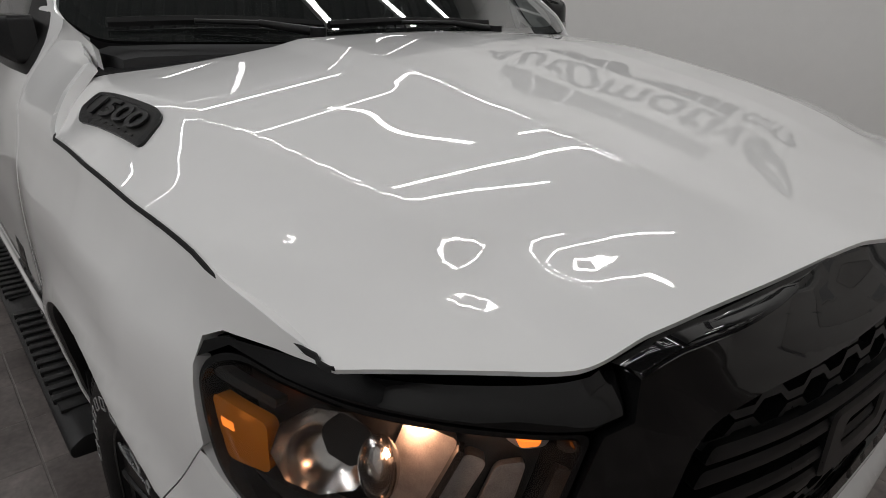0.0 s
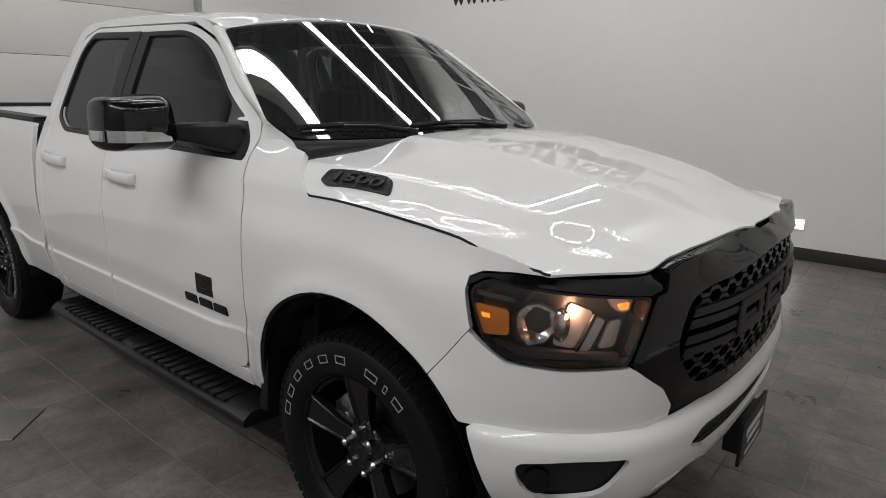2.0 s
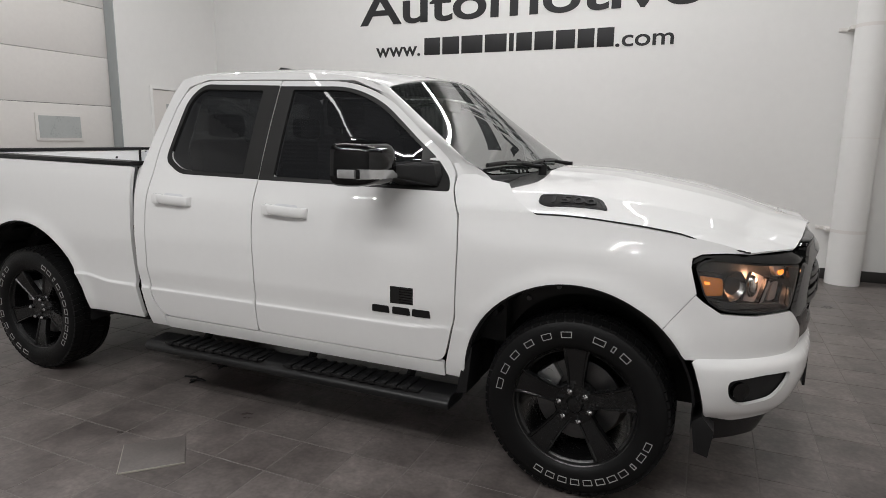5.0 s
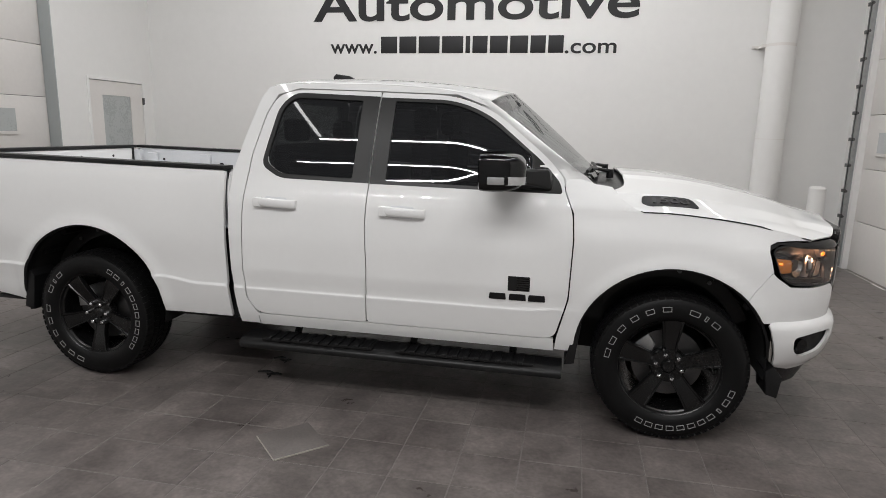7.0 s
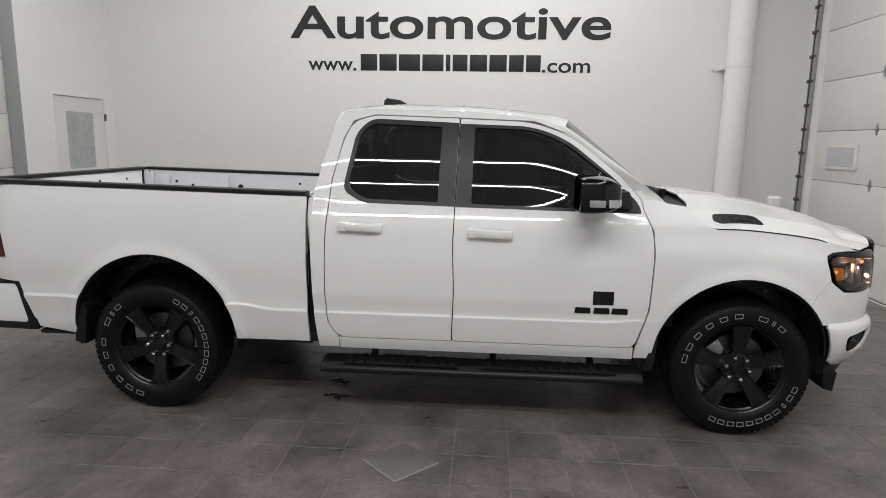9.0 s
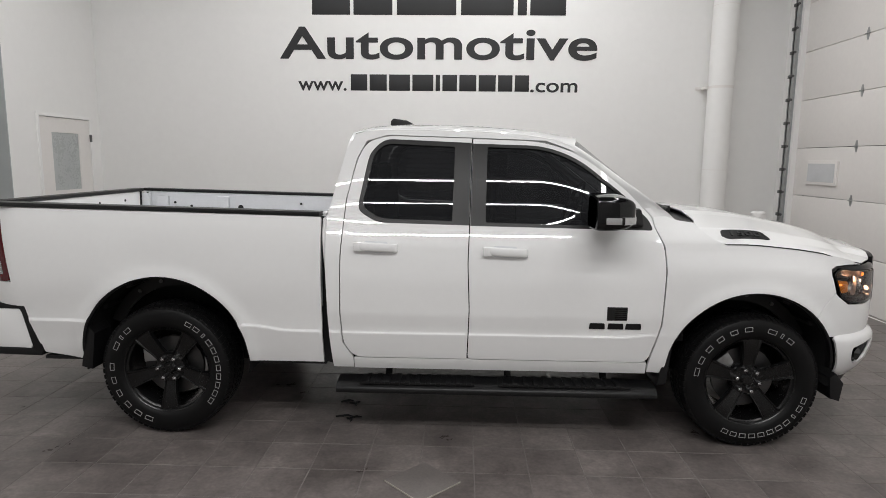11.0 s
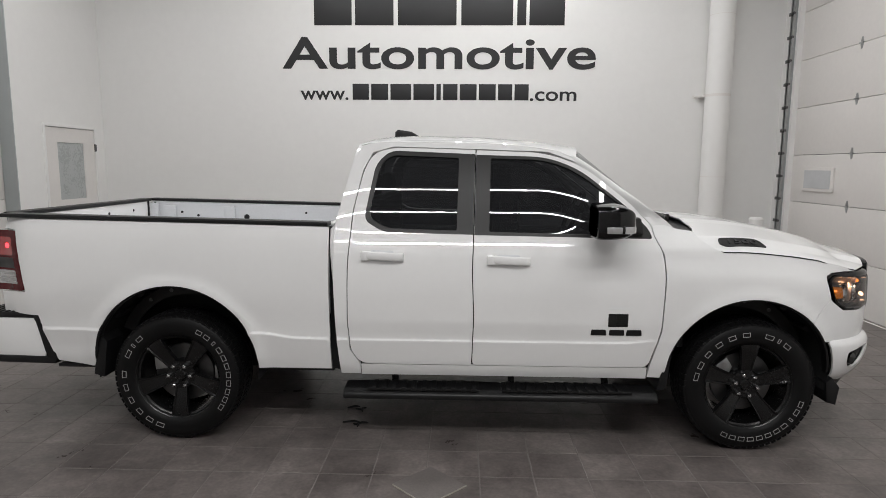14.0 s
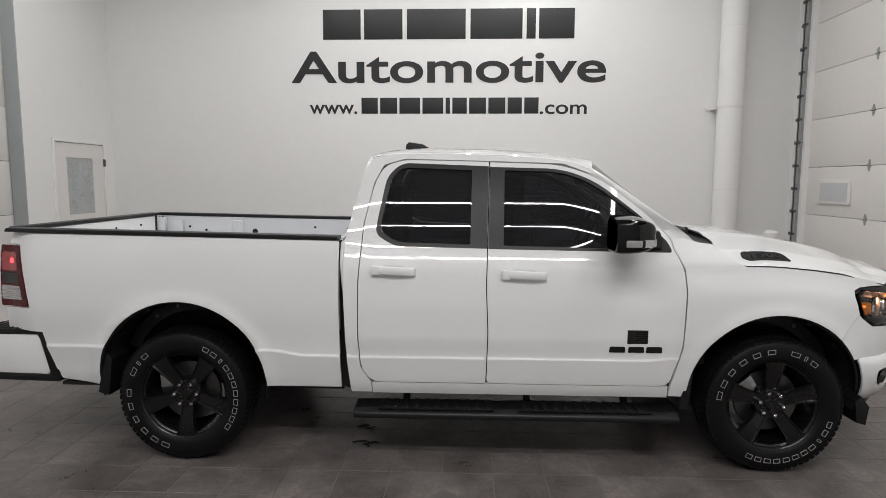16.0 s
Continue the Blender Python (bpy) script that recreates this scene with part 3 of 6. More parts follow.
bm = bmesh.new()
rod(bm, (2.47, 4.24, 0.0), (2.47, 4.24, 1.02), 0.098, 32)
rod(bm, (2.47, 4.24, 1.02), (2.47, 4.24, 1.045), 0.098, 32, 0.075)
part("post", bm, M_WALL, bollard)

# low lit strip on the north wall
wl = thing("wall_lamp", "low lit white strip lamp on the wall", "wall lamp")
part("housing", new_box(-0.42, 0.34, WALL_N - 0.02, WALL_N - 0.001, 0.305, 0.41, bevel=0.004), M_WALL, wl)
part("diffuser", new_box(-0.41, 0.33, WALL_N - 0.03, WALL_N - 0.02, 0.315, 0.40, bevel=0.004), M_WALLLAMP, wl, "glowing diffuser")

# ceiling strip housings above the lamps, the two added fill strips too
for tube_x, tube_y, tube_l, tube_turn, gain in TUBES:
    st = thing("ceiling_light", "long white ceiling strip, inferred from reflections or added fill", "ceiling light", "ceiling lights")
    st.matrix_world = pose(tube_x, tube_y, 0, 0, 0, tube_turn)
    part("housing", new_box(-tube_l / 2, tube_l / 2, -0.05, 0.05, CEIL - 0.41, CEIL - 0.36, bevel=0.01), M_WALL, st)
    for ex in (-0.4, 0.4):
        bm = bmesh.new()
        rod(bm, (ex * tube_l, 0, CEIL - 0.36), (ex * tube_l, 0, CEIL), 0.006, 6)
        part("hanger", bm, M_STEEL, st)

# the sign: the trade name as plain blocks, the common words lettered
sign = thing("wall_sign", "large black vinyl letters on the white wall", "sign")
SY = WALL_N - 0.004
for b0, b1 in ((-3.99, -3.43), (-3.38, -2.81), (-2.745, -1.88), (-1.81, -1.05), (-0.99, -0.857), (-0.81, -0.295)):
    part("block", new_box(b0, b1, SY, WALL_N, 3.805, 4.235, bevel=0.001), M_SIGN, sign)
split_letters(letters("word", "Automotive", M_SIGN, 0.445, 4.66, pose(-4.48, WALL_N - 0.002, 3.19, 90, 0, 0), sign, "bold black letters", bold=0.016), "letter")
split_letters(letters("word", "www.", M_SIGN, 0.20, 0.72, pose(-4.215, WALL_N - 0.002, 2.728, 90, 0, 0), sign, "bold black letters", bold=0.012), "letter")
split_letters(letters("word", ".com", M_SIGN, 0.20, 0.69, pose(-0.775, WALL_N - 0.002, 2.725, 90, 0, 0), sign, "bold black letters", bold=0.012), "letter")
bx = -3.43
for wdt in (0.28, 0.29, 0.345, 0.345, 0.10, 0.25, 0.285, 0.285, 0.245, 0.245):
    part("block", new_box(bx, bx + wdt - 0.035, SY, WALL_N, 2.728, 2.962, bevel=0.001), M_SIGN, sign)
    bx += wdt

# ---- the pickup: surfaces ----
LIFT = 0.014
truck = thing("pickup_truck", "white four-door pickup truck with gloss black trim", "pickup truck", at=(0, 0, LIFT))
EDGE = pchip([-0.60, -0.36, -0.1, 0.0, 0.1, 0.2, 0.3, 0.4, 0.5, 0.6, 0.63, 0.8, 0.95], [1.245, 1.232, 1.234, 1.230, 1.221, 1.210, 1.196, 1.181, 1.164, 1.137, 1.124, 1.085, 1.04])
CROWN = pchip([-0.5, -0.28, -0.1, 0.05, 0.2, 0.3, 0.4, 0.5, 0.6, 0.7, 0.8, 0.93], [1.402, 1.402, 1.395, 1.383, 1.360, 1.341, 1.322, 1.299, 1.271, 1.237, 1.212, 1.196])
LOW = pchip([0.26, 0.40, 0.55, 0.68, 0.80, 2.0], [0.92, 0.955, 0.985, 1.01, 1.02, 1.02])
TOP = pchip([-0.20, -0.16, -0.12, -0.09, -0.06, -0.03, 0.0, 0.03, 0.08, 0.15, 0.25, 0.4, 2], [0.72, 0.80, 0.865, 0.902, 0.936, 0.964, 0.986, 0.998, 1.010, 1.018, 1.022, 1.022, 1.022])
KEEP = pchip([-1.0, 0.0, 0.1, 0.2, 0.3, 0.4, 0.5, 0.6, 0.66, 1.0], [1.0, 0.95, 1.1, 1.25, 1.5, 1.6, 1.3, 0.8, 0.5, 0.2])
CABIN_Z = np.linspace(1.36, 1.90, 28)
DOORP = pchip([0.30, 0.42, 0.50, 0.64, 0.664, 0.671, 0.80, 0.95, 1.10, 1.20, 1.28, 1.32, *CABIN_Z],
              [0.90, 0.958, 0.988, 1.013, 1.0165, 1.0075, 1.022, 1.022, 1.010, 0.995, 0.966, 0.9485, *(0.933 - 0.348 * (CABIN_Z - 1.36) - 0.13 * (CABIN_Z - 1.36) ** 2)])
BEDP = pchip([0.30, 0.44, 0.55, 0.645, 0.664, 0.676, 0.95, 1.15, 1.28, 1.36, 1.42], [0.91, 0.962, 0.992, 1.012, 1.0155, 1.0065, 1.021, 1.012, 0.995, 0.975, 0.95])
ARCH_F, ARCH_R = (-0.015, 0.46, 0.497), (-3.572, 0.47, 0.522)


def flare(x, z):
    out = 0.0
    for cx, cz, r in (ARCH_F, ARCH_R):
        d = np.hypot(x - cx, z - cz) - r
        out = out + 0.016 * np.exp(-(d / 0.05) ** 2) * smooth(0.30, 0.55, z)
    return out


SHOULDER = pchip([0.0, 0.05, 0.09, 0.13, 0.18, 0.24, 0.32], [1.0, 0.77, 0.50, 0.225, 0.075, 0.015, 0.0])


def fender_w(x, z):
    t = EDGE(x) - z
    if t <= 0:
        return LOW(z) + (TOP(t) - 1.022) * KEEP(x)
    swell = 0.020 * smooth(-0.70, -0.30, x) * (1 - smooth(0.18, 0.46, x)) * smooth(0.62, 0.95, z)
    return LOW(z) + swell - SHOULDER(t) * (0.036 * KEEP(x) + swell)


LINE = pchip([-4.7, -4.1, -3.05, -2.98, -2.80, -2.5, -0.82, -0.70, -0.60, 1.0], [0.040, 0.040, 0.032, 0.026, 0.002, 0.0, 0.0, 0.008, 0.018, 0.020])


def half(x, z):
    z = z - float(LINE(x)) * float(smooth(0.52, 0.62, z) - smooth(0.74, 0.90, z)) if x < 0.3 else z
    if x < -2.57:
        return BEDP(z) - 0.09 * smooth(-4.45, -4.75, x) + flare(x, z)
    d = DOORP(z) - 0.10 * np.clip(z - 1.30, 0, 0.45) * smooth(-1.3, -0.45, x) - 0.02 * np.clip(z - 1.30, 0, 0.4) * smooth(-2.35, -2.6, x)
    a = float(smooth(-0.85, -0.40, x))
    return d * (1 - a) + fender_w(x, z) * a + flare(x, z)


def flank(off=0.0):
    return lambda x, z: (x, -half(x, z) - off, z)


PLAN = np.array([(0.932, 0), (0.927, -0.2), (0.908, -0.4), (0.872, -0.6), (0.825, -0.74), (0.755, -0.83), (0.66, -0.912), (0.55, -0.972), (0.42, -1.008), (0.25, -1.02)])
PLEN = np.r_[0, np.cumsum(np.hypot(*np.diff(PLAN, axis=0).T))]
PX, PY = pchip(PLEN, PLAN[:, 0]), pchip(PLEN, PLAN[:, 1])
S_END = PLEN[-1]


def s_at(x):
    return float(S_END + 0.25 - x) if x <= 0.25 else float(np.interp(-x, -PLAN[:, 0], PLEN))


def plan(s):
    q = abs(s)
    if q >= S_END:
        x, y, nx, ny = 0.25 - (q - S_END), -1.02, 0.0, -1.0
    else:
        x, y = float(PX(q)), float(PY(q))
        h = 1e-3
        tx, ty = float(PX(q + h) - PX(max(q - h, 0))), float(PY(q + h) - PY(max(q - h, 0)))
        if q < 0.02:
            tx, ty = 0.0, -1.0
        k = math.hypot(tx, ty)
        nx, ny = -ty / k, tx / k
    return (x, y, nx, ny) if s >= 0 else (x, -y, nx, -ny)


def nose(off=0.0, prof=None):
    def f(s, z):
        x, y, nx, ny = plan(s)
        a = float(smooth(-0.85, -0.40, x))
        w = (half(x, z) if prof is None else prof(s, z)) - 1.02 + off
        return x + nx * w, y + ny * w, z
    return f


def xz(pts):
    return [(s_at(p[0]), *p[1:]) for p in pts]


def hood_edge(x):
    return nose()(s_at(x), float(EDGE(x)))


EDGE_PTS = [hood_edge(float(v)) for v in np.linspace(-0.36, 0.64, 26)]
HOODW = pchip([-0.7] + [p[0] for p in EDGE_PTS] + [0.72, 0.8, 0.88, 0.95], [abs(EDGE_PTS[0][1])] + [abs(p[1]) for p in EDGE_PTS] + [0.90, 0.885, 0.87, 0.86])
HOODE = pchip([-0.7] + [p[0] for p in EDGE_PTS] + [0.8, 0.95], [EDGE_PTS[0][2]] + [p[2] for p in EDGE_PTS] + [1.108, 1.095])
# pressed lines of the bonnet: dome top, dome foot, and the two edges of the strip that runs on from the badge
DOME_T = pchip([-0.5, 0.03, 0.4, 0.64, 0.72, 0.95], [0.43, 0.432, 0.415, 0.384, 0.355, 0.30])
DOME_F = pchip([-0.5, 0.1, 0.4, 0.55, 0.70, 0.95], [0.495, 0.514, 0.507, 0.484, 0.445, 0.40])
STRIP_T = pchip([-0.5, -0.2, 0.0, 0.16, 0.3, 0.5, 0.62, 0.75, 0.95], [0.865, 0.872, 0.85, 0.815, 0.777, 0.727, 0.665, 0.60, 0.55])
STRIP_F = pchip([-0.5, -0.2, 0.0, 0.28, 0.4, 0.54, 0.60, 0.70, 0.95], [0.925, 0.935, 0.922, 0.880, 0.847, 0.804, 0.772, 0.715, 0.66])


FRONT_Z = pchip([0, 0.15, 0.232, 0.44, 0.642, 0.73, 0.83, 0.92, 1.1], [1.176, 1.178, 1.180, 1.169, 1.156, 1.1265, 1.124, 1.123, 1.123])
HC, HK = (0.628, -0.912), (0.7955, -0.730)
FRONT = np.array([(0.905, 0.0), (0.903, -0.14), (0.895, -0.232), (0.862, -0.44), (0.829, -0.643), HK, (0.715, -0.83), HC, (0.58, -0.945)])
LEAD = pchip(-FRONT[:, 1], FRONT[:, 0])
TAPS = np.linspace(-1, 1, 9)
TAPW = (1 - np.abs(TAPS) * 0.9) / np.sum(1 - np.abs(TAPS) * 0.9)


def hood_pressed(x, y, soft=0.015):
    """The pressed bonnet: a dome, a long facet, a steeper strip and a rolled edge."""
    e, c, w, q = float(HOODE(x)), float(CROWN(x)), float(HOODW(x)), abs(y)
    a, f, b, g = float(DOME_T(x)), float(DOME_F(x)), float(STRIP_T(x)), float(STRIP_F(x))
    za = c - 0.012
    zf = za - 0.017
    zb, zg = e + (zf - e) * 0.60, e + (zf - e) * 0.25
    ys = (0.0, a * 0.5, a, f, b, g, w - 0.030, w, w + 0.1)
    zs = (c, c - 0.003, za, zf, zb, zg, e + 0.0115, e, e - 0.08)
    return float(np.dot(np.interp(np.abs(q + TAPS * soft), ys, zs), TAPW))


# how the bonnet runs out into its leading edge: a curve that meets the pressed part 0.22 m behind the edge
RUN_Q = np.linspace(0, 0.91, 40)
RUN_K = np.array([(hood_pressed(float(LEAD(q)) - 0.22, q, 0.05) - float(FRONT_Z(q)) - 0.20 * 0.22) / 0.22 ** 2 for q in RUN_Q])
RUN_K = np.convolve(np.pad(RUN_K, 3, mode="edge"), np.ones(7) / 7, "valid")


def hood(x, y):
    q = abs(y)
    gap = float(LEAD(q)) - x
    z = hood_pressed(x, y, 0.015 + 0.03 * float(1 - smooth(0.10, 0.30, gap)))
    lead = float(1 - smooth(0.08, 0.26, gap))
    return x, y, z * (1 - lead) + (float(FRONT_Z(q)) + 0.20 * gap + float(np.interp(q, RUN_Q, RUN_K)) * gap * gap) * lead


# ---- pickup panels ----
flanks = []


CREASE = (0.64, 0.652, 0.660, 0.667, 0.674, 0.682, 0.690, 0.698, 0.706, 0.714, 0.722)


def flank_part(name, outline, mat=None, label="", fn=None, both=True, **k):
    ob = part(name, sheet(outline, fn or flank(), **k), mat or M_PAINT, truck, label)
    if both:
        flanks.append(ob)
    return ob


# front door and rear door
FD = [(-1.706, 0.505, 0.03), (-1.697, 0.82), (-1.709, 1.10), (-1.702, 1.33), (-1.690, 1.838, 0.01), (-1.25, 1.825, 0.12), (-1.02, 1.742, 0.2), (-0.71, 1.495, 0.1), (-0.612, 1.385, 0.03), (-0.607, 1.325), (-0.558, 1.21), (-0.548, 1.07), (-0.558, 0.74), (-0.62, 0.505, 0.05)]
RD = [(-1.712, 0.505, 0.01), (-2.40, 0.505, 0.09), (-2.462, 0.60), (-2.476, 0.78), (-2.474, 1.12), (-2.452, 1.46), (-2.398, 1.71, 0.1), (-2.345, 1.815, 0.08), (-2.22, 1.852, 0.05), (-1.696, 1.840, 0.01), (-1.708, 1.33), (-1.715, 1.10), (-1.703, 0.82)]
TF = [(-1.701, 1.318, 0.005), (-1.690, 1.808, 0.005), (-1.25, 1.797, 0.1), (-1.045, 1.722, 0.12), (-0.745, 1.480, 0.05), (-0.632, 1.362, 0.03), (-0.616, 1.305, 0.02)]
GF = [(-1.61, 1.338, 0.01), (-1.60, 1.787, 0.01), (-1.25, 1.778, 0.1), (-1.06, 1.705, 0.12), (-0.79, 1.50, 0.02), (-0.78, 1.322, 0.01)]
TR = [(-1.709, 1.320, 0.005), (-2.26, 1.330, 0.05), (-2.385, 1.40, 0.05), (-2.365, 1.52), (-2.325, 1.745, 0.05), (-2.24, 1.832, 0.06), (-1.698, 1.812, 0.005)]
GR = [(-1.81, 1.342, 0.01), (-2.25, 1.354, 0.05), (-2.358, 1.42, 0.05), (-2.298, 1.742, 0.05), (-2.23, 1.803, 0.05), (-1.80, 1.787, 0.01)]


def inset_outline(pts, cx, cz, k):
    return [(cx + (p[0] - cx) * k, cz + (p[1] - cz) * k, *p[2:]) for p in pts]


door_parts = []


def side_door(name, outline, trim, pane, handle_x, handle_z):
    d = flank_part(name, rounded(outline, 0.04), holes=[rounded(pane, 0.02)], label="white door panel", rows=CREASE)
    kids = [part("window_trim", sheet(rounded(trim, 0.02), flank(0.002), holes=[rounded(pane, 0.02)], step=0.04, flange=0.016, edge=0.001), M_SATIN, d, "satin black window surround"),
            part("window_pane", sheet(rounded(pane, 0.02), flank(-0.012), step=0.05, flange=0, edge=0), M_GLASS, d, "dark tinted glass")]
    kids[1].visible_shadow = False
    hx, hz = handle_x, handle_z
    y = -half(hx + 0.13, hz)
    bm = bmesh.new()
    n = 26
    path = []
    for k in range(n + 1):
        u = k / n
        bow = 0.028 * math.sin(math.pi * u) ** 0.35
        path.append((hx + 0.005 + 0.255 * u, y - 0.004 - bow, hz - 0.012 * (u - 0.5)))
    rings = []
    for px, py, pz in path:
        rings.append([bm.verts.new((px, py + 0.011 * math.cos(t), pz + 0.026 * math.copysign(abs(math.sin(t)) ** 0.7, math.sin(t)))) for t in np.linspace(0, 2 * math.pi, 13)[:-1]])
    for a, b in zip(rings, rings[1:]):
        for j in range(12):
            bm.faces.new((a[j], b[j], b[(j + 1) % 12], a[(j + 1) % 12]))
    bm.faces.new(rings[0])
    bm.faces.new(rings[-1][::-1])
    bmesh.ops.recalc_face_normals(bm, faces=bm.faces[:])
    box(bm, hx - 0.004, hx + 0.052, y - 0.034, y + 0.01, hz - 0.026, hz + 0.028, bevel=0.010)
    kids.append(part("handle", bm, M_PAINT, d, "white pull handle"))
    # flat darker patch on the door: the grip recess's shade as colour
    cup = sheet(rounded([(hx + 0.055, hz - 0.032), (hx + 0.20, hz - 0.038), (hx + 0.20, hz + 0.03), (hx + 0.055, hz + 0.034)], 0.02), flank(0.0012), step=0.03, flange=0, edge=0)
    kids.append(part("handle_cup", cup, M_BED, d, "flat grey patch painting the shade of the grip recess"))
    door_parts.append((d, kids))
    return d


fdoor = side_door("front_door", FD, TF, GF, -1.62, 1.172)
rdoor = side_door("rear_door", RD, TR, GR, -2.39, 1.19)

# front fender, from the door to the lamp
cx, cz, r = ARCH_F
fend = [(-0.614, 0.435), (-0.505, 0.435)] + arc(cx, cz, r, 181, 45, 26) + [(0.452, 0.962), (0.428, 1.06), (0.432, 1.095), (0.47, 1.112), (0.56, 1.118), (0.625, 1.116)]
fend += [(v, float(EDGE(v)) - 0.003) for v in np.linspace(0.625, -0.185, 22)] + [(-0.210, 1.237), (-0.232, 1.246), (-0.258, 1.260), (-0.286, 1.279), (-0.318, 1.302), (-0.340, 1.328), (-0.358, 1.350), (-0.395, 1.356), (-0.44, 1.361), (-0.503, 1.379), (-0.556, 1.405), (-0.602, 1.374), (-0.600, 1.325), (-0.551, 1.21), (-0.541, 1.07), (-0.551, 0.74), (-0.606, 0.51)]
fender = flank_part("front_fender", xz(fend), fn=nose(), turned=-1, step=0.03, rows=CREASE)

# cab side: frame over the doors, rear corner post
cab = [(-2.53, 0.43), (-2.552, 0.71), (-2.565, 1.05), (-2.565, 1.36), (-2.515, 1.58), (-2.462, 1.78), (-2.42, 1.862), (-2.33, 1.885), (-1.75, 1.885), (-1.40, 1.868), (-1.17, 1.838), (-1.03, 1.768),
       (-1.02, 1.752), (-1.24, 1.832), (-1.69, 1.846), (-2.22, 1.859), (-2.35, 1.820), (-2.404, 1.712), (-2.458, 1.46), (-2.480, 1.12), (-2.482, 0.78), (-2.468, 0.598), (-2.405, 0.499), (-2.405, 0.43)]
flank_part("cab_corner", cab, label="white cab corner post and roof frame", step=0.03, rows=CREASE)
flank_part("rocker_panel", [(-2.40, 0.425), (-2.40, 0.497), (-0.622, 0.499), (-0.62, 0.425)], label="white sill below the doors", step=0.04)

# windscreen, pillars, roof


def screen(y, v):
    q = y / 0.86
    b = Vector((-0.40 - 0.08 * q * q, y, 1.372 + 0.012 * q * q))
    t = Vector((-0.972 - 0.083 * q * q, y * 0.815, 1.868 - 0.070 * q * q))
    p = b.lerp(t, v)
    p.z += 0.012 * v * (1 - v)
    p.x += 0.010 * v * (1 - v)
    return tuple(p)


ws_outline = rounded([(-0.82, 0.0, 0.05), (0.82, 0.0, 0.05), (0.895, 0.13, 0.06), (0.870, 1.0, 0.03), (-0.870, 1.0, 0.03), (-0.895, 0.13, 0.06)], 0.03)
wind = part("windscreen", sheet(ws_outline, screen, step=0.06, flange=0, edge=0), M_WIND, truck, "glossy curved windscreen")
wind.visible_shadow = False
band_in = rounded([(-0.79, 0.06, 0.05), (0.79, 0.06, 0.05), (0.86, 0.17, 0.05), (0.84, 0.955, 0.06), (-0.84, 0.955, 0.06), (-0.86, 0.17, 0.05)], 0.05)


def screen_in(y, v):
    p = screen(y, v)
    return p[0] - 0.006, p[1], p[2] - 0.006


part("windscreen_band", sheet(ws_outline, screen_in, step=0.06, holes=[band_in], flange=0, edge=0), M_GLOSS, wind, "black printed glass border")


def pillar_front():
    bm = bmesh.new()
    rows = []
    for k in range(25):
        v = -0.10 + 1.10 * k / 24
        a = Vector(screen(-float(np.interp(v, (-0.1, 0.0, 0.13, 1.0), (0.83, 0.835, 0.895, 0.873))), v))
        e = pchip([-0.10, 0.02, 0.15, 0.5, 0.85, 1.0], [-0.56, -0.600, -0.690, -0.845, -1.02, -1.10])(v), pchip([-0.10, 0.02, 0.15, 0.5, 0.85, 1.0], [1.30, 1.374, 1.479, 1.609, 1.747, 1.795])(v)
        b = Vector((float(e[0]), -half(float(e[0]), float(e[1])), float(e[1])))
        out = Vector((0.55, -0.62, 0.55)).normalized()
        row = []
        for j in range(9):
            u = j / 8
            p = a.lerp(b, u) + out * (-0.03 + 0.048 * float(smooth(-0.08, 0.10, v))) * (math.sin(math.pi * u) ** 0.8) - out * 0.012 * float(smooth(0.04, -0.08, v))
            row.append(bm.verts.new(p))
        row.append(bm.verts.new(b - out * 0.03))
        row.insert(0, bm.verts.new(a - out * 0.03))
        rows.append(row)
    for a, b in zip(rows, rows[1:]):
        for j in range(len(a) - 1):
            bm.faces.new((a[j], a[j + 1], b[j + 1], b[j]))
    bmesh.ops.recalc_face_normals(bm, faces=bm.faces[:])
    return bm


flanks.append(part("windscreen_pillar", pillar_front(), M_PAINT, truck))

ROOFC = pchip([-0.9, -1.05, -1.2, -1.4, -1.75, -2.1, -2.35, -2.47], [1.862, 1.889, 1.908, 1.928, 1.947, 1.951, 1.935, 1.90])
ROOFE = pchip([-0.9, -1.05, -1.2, -1.4, -1.75, -2.2, -2.38, -2.47], [1.765, 1.795, 1.842, 1.870, 1.889, 1.892, 1.878, 1.85])


def roof(x, y):
    c, e = float(ROOFC(x)), float(ROOFE(x))
    return x, y, c - (c - e) * abs(y / 0.705) ** 2.6


rf = [(-0.972 - 0.083 * (q ** 2), q * 0.70) for q in np.linspace(-1, 1, 25)] + [(-1.3, 0.705), (-2.36, 0.700), (-2.44, 0.64), (-2.46, 0.5), (-2.46, -0.5), (-2.44, -0.64), (-2.36, -0.700), (-1.3, -0.705)]
part("roof_panel", sheet(rf, roof, step=0.05, flange=0.03), M_PAINT, truck)

# bonnet
ho = []
ho += [(-0.362, -0.822), (-0.372, -0.842), (-0.366, -0.866), (-0.345, -0.895), (-0.312, -0.927), (-0.275, -0.951), (-0.238, -0.968)]
for v in np.linspace(-0.195, 0.615, 22):
    p = hood_edge(v)
    ho.append((p[0], p[1] + 0.0038))
ho += rounded([(0.612, -0.9165, 0.002), (*HC, 0.004), (*HK, 0.05), (0.827, -0.643, 0.05), (0.894, -0.232, 0.006), (0.912, -0.172, 0.008), (0.903, -0.14, 0.01), (0.905, 0.0, 0.01)], 0.05)[2:-1]
ho += [(0.905, 0.0)]
ho = ho + [(a, -b) for a, b in ho[::-1]]
rear = [(-0.340, 0.79), (-0.308, 0.74), (-0.285, 0.68), (-0.276, 0.6), (-0.276, 0.5), (-0.28, 0.3), (-0.29, 0)]
ho += rear + [(a, -b) for a, b in rear[::-1][1:]]
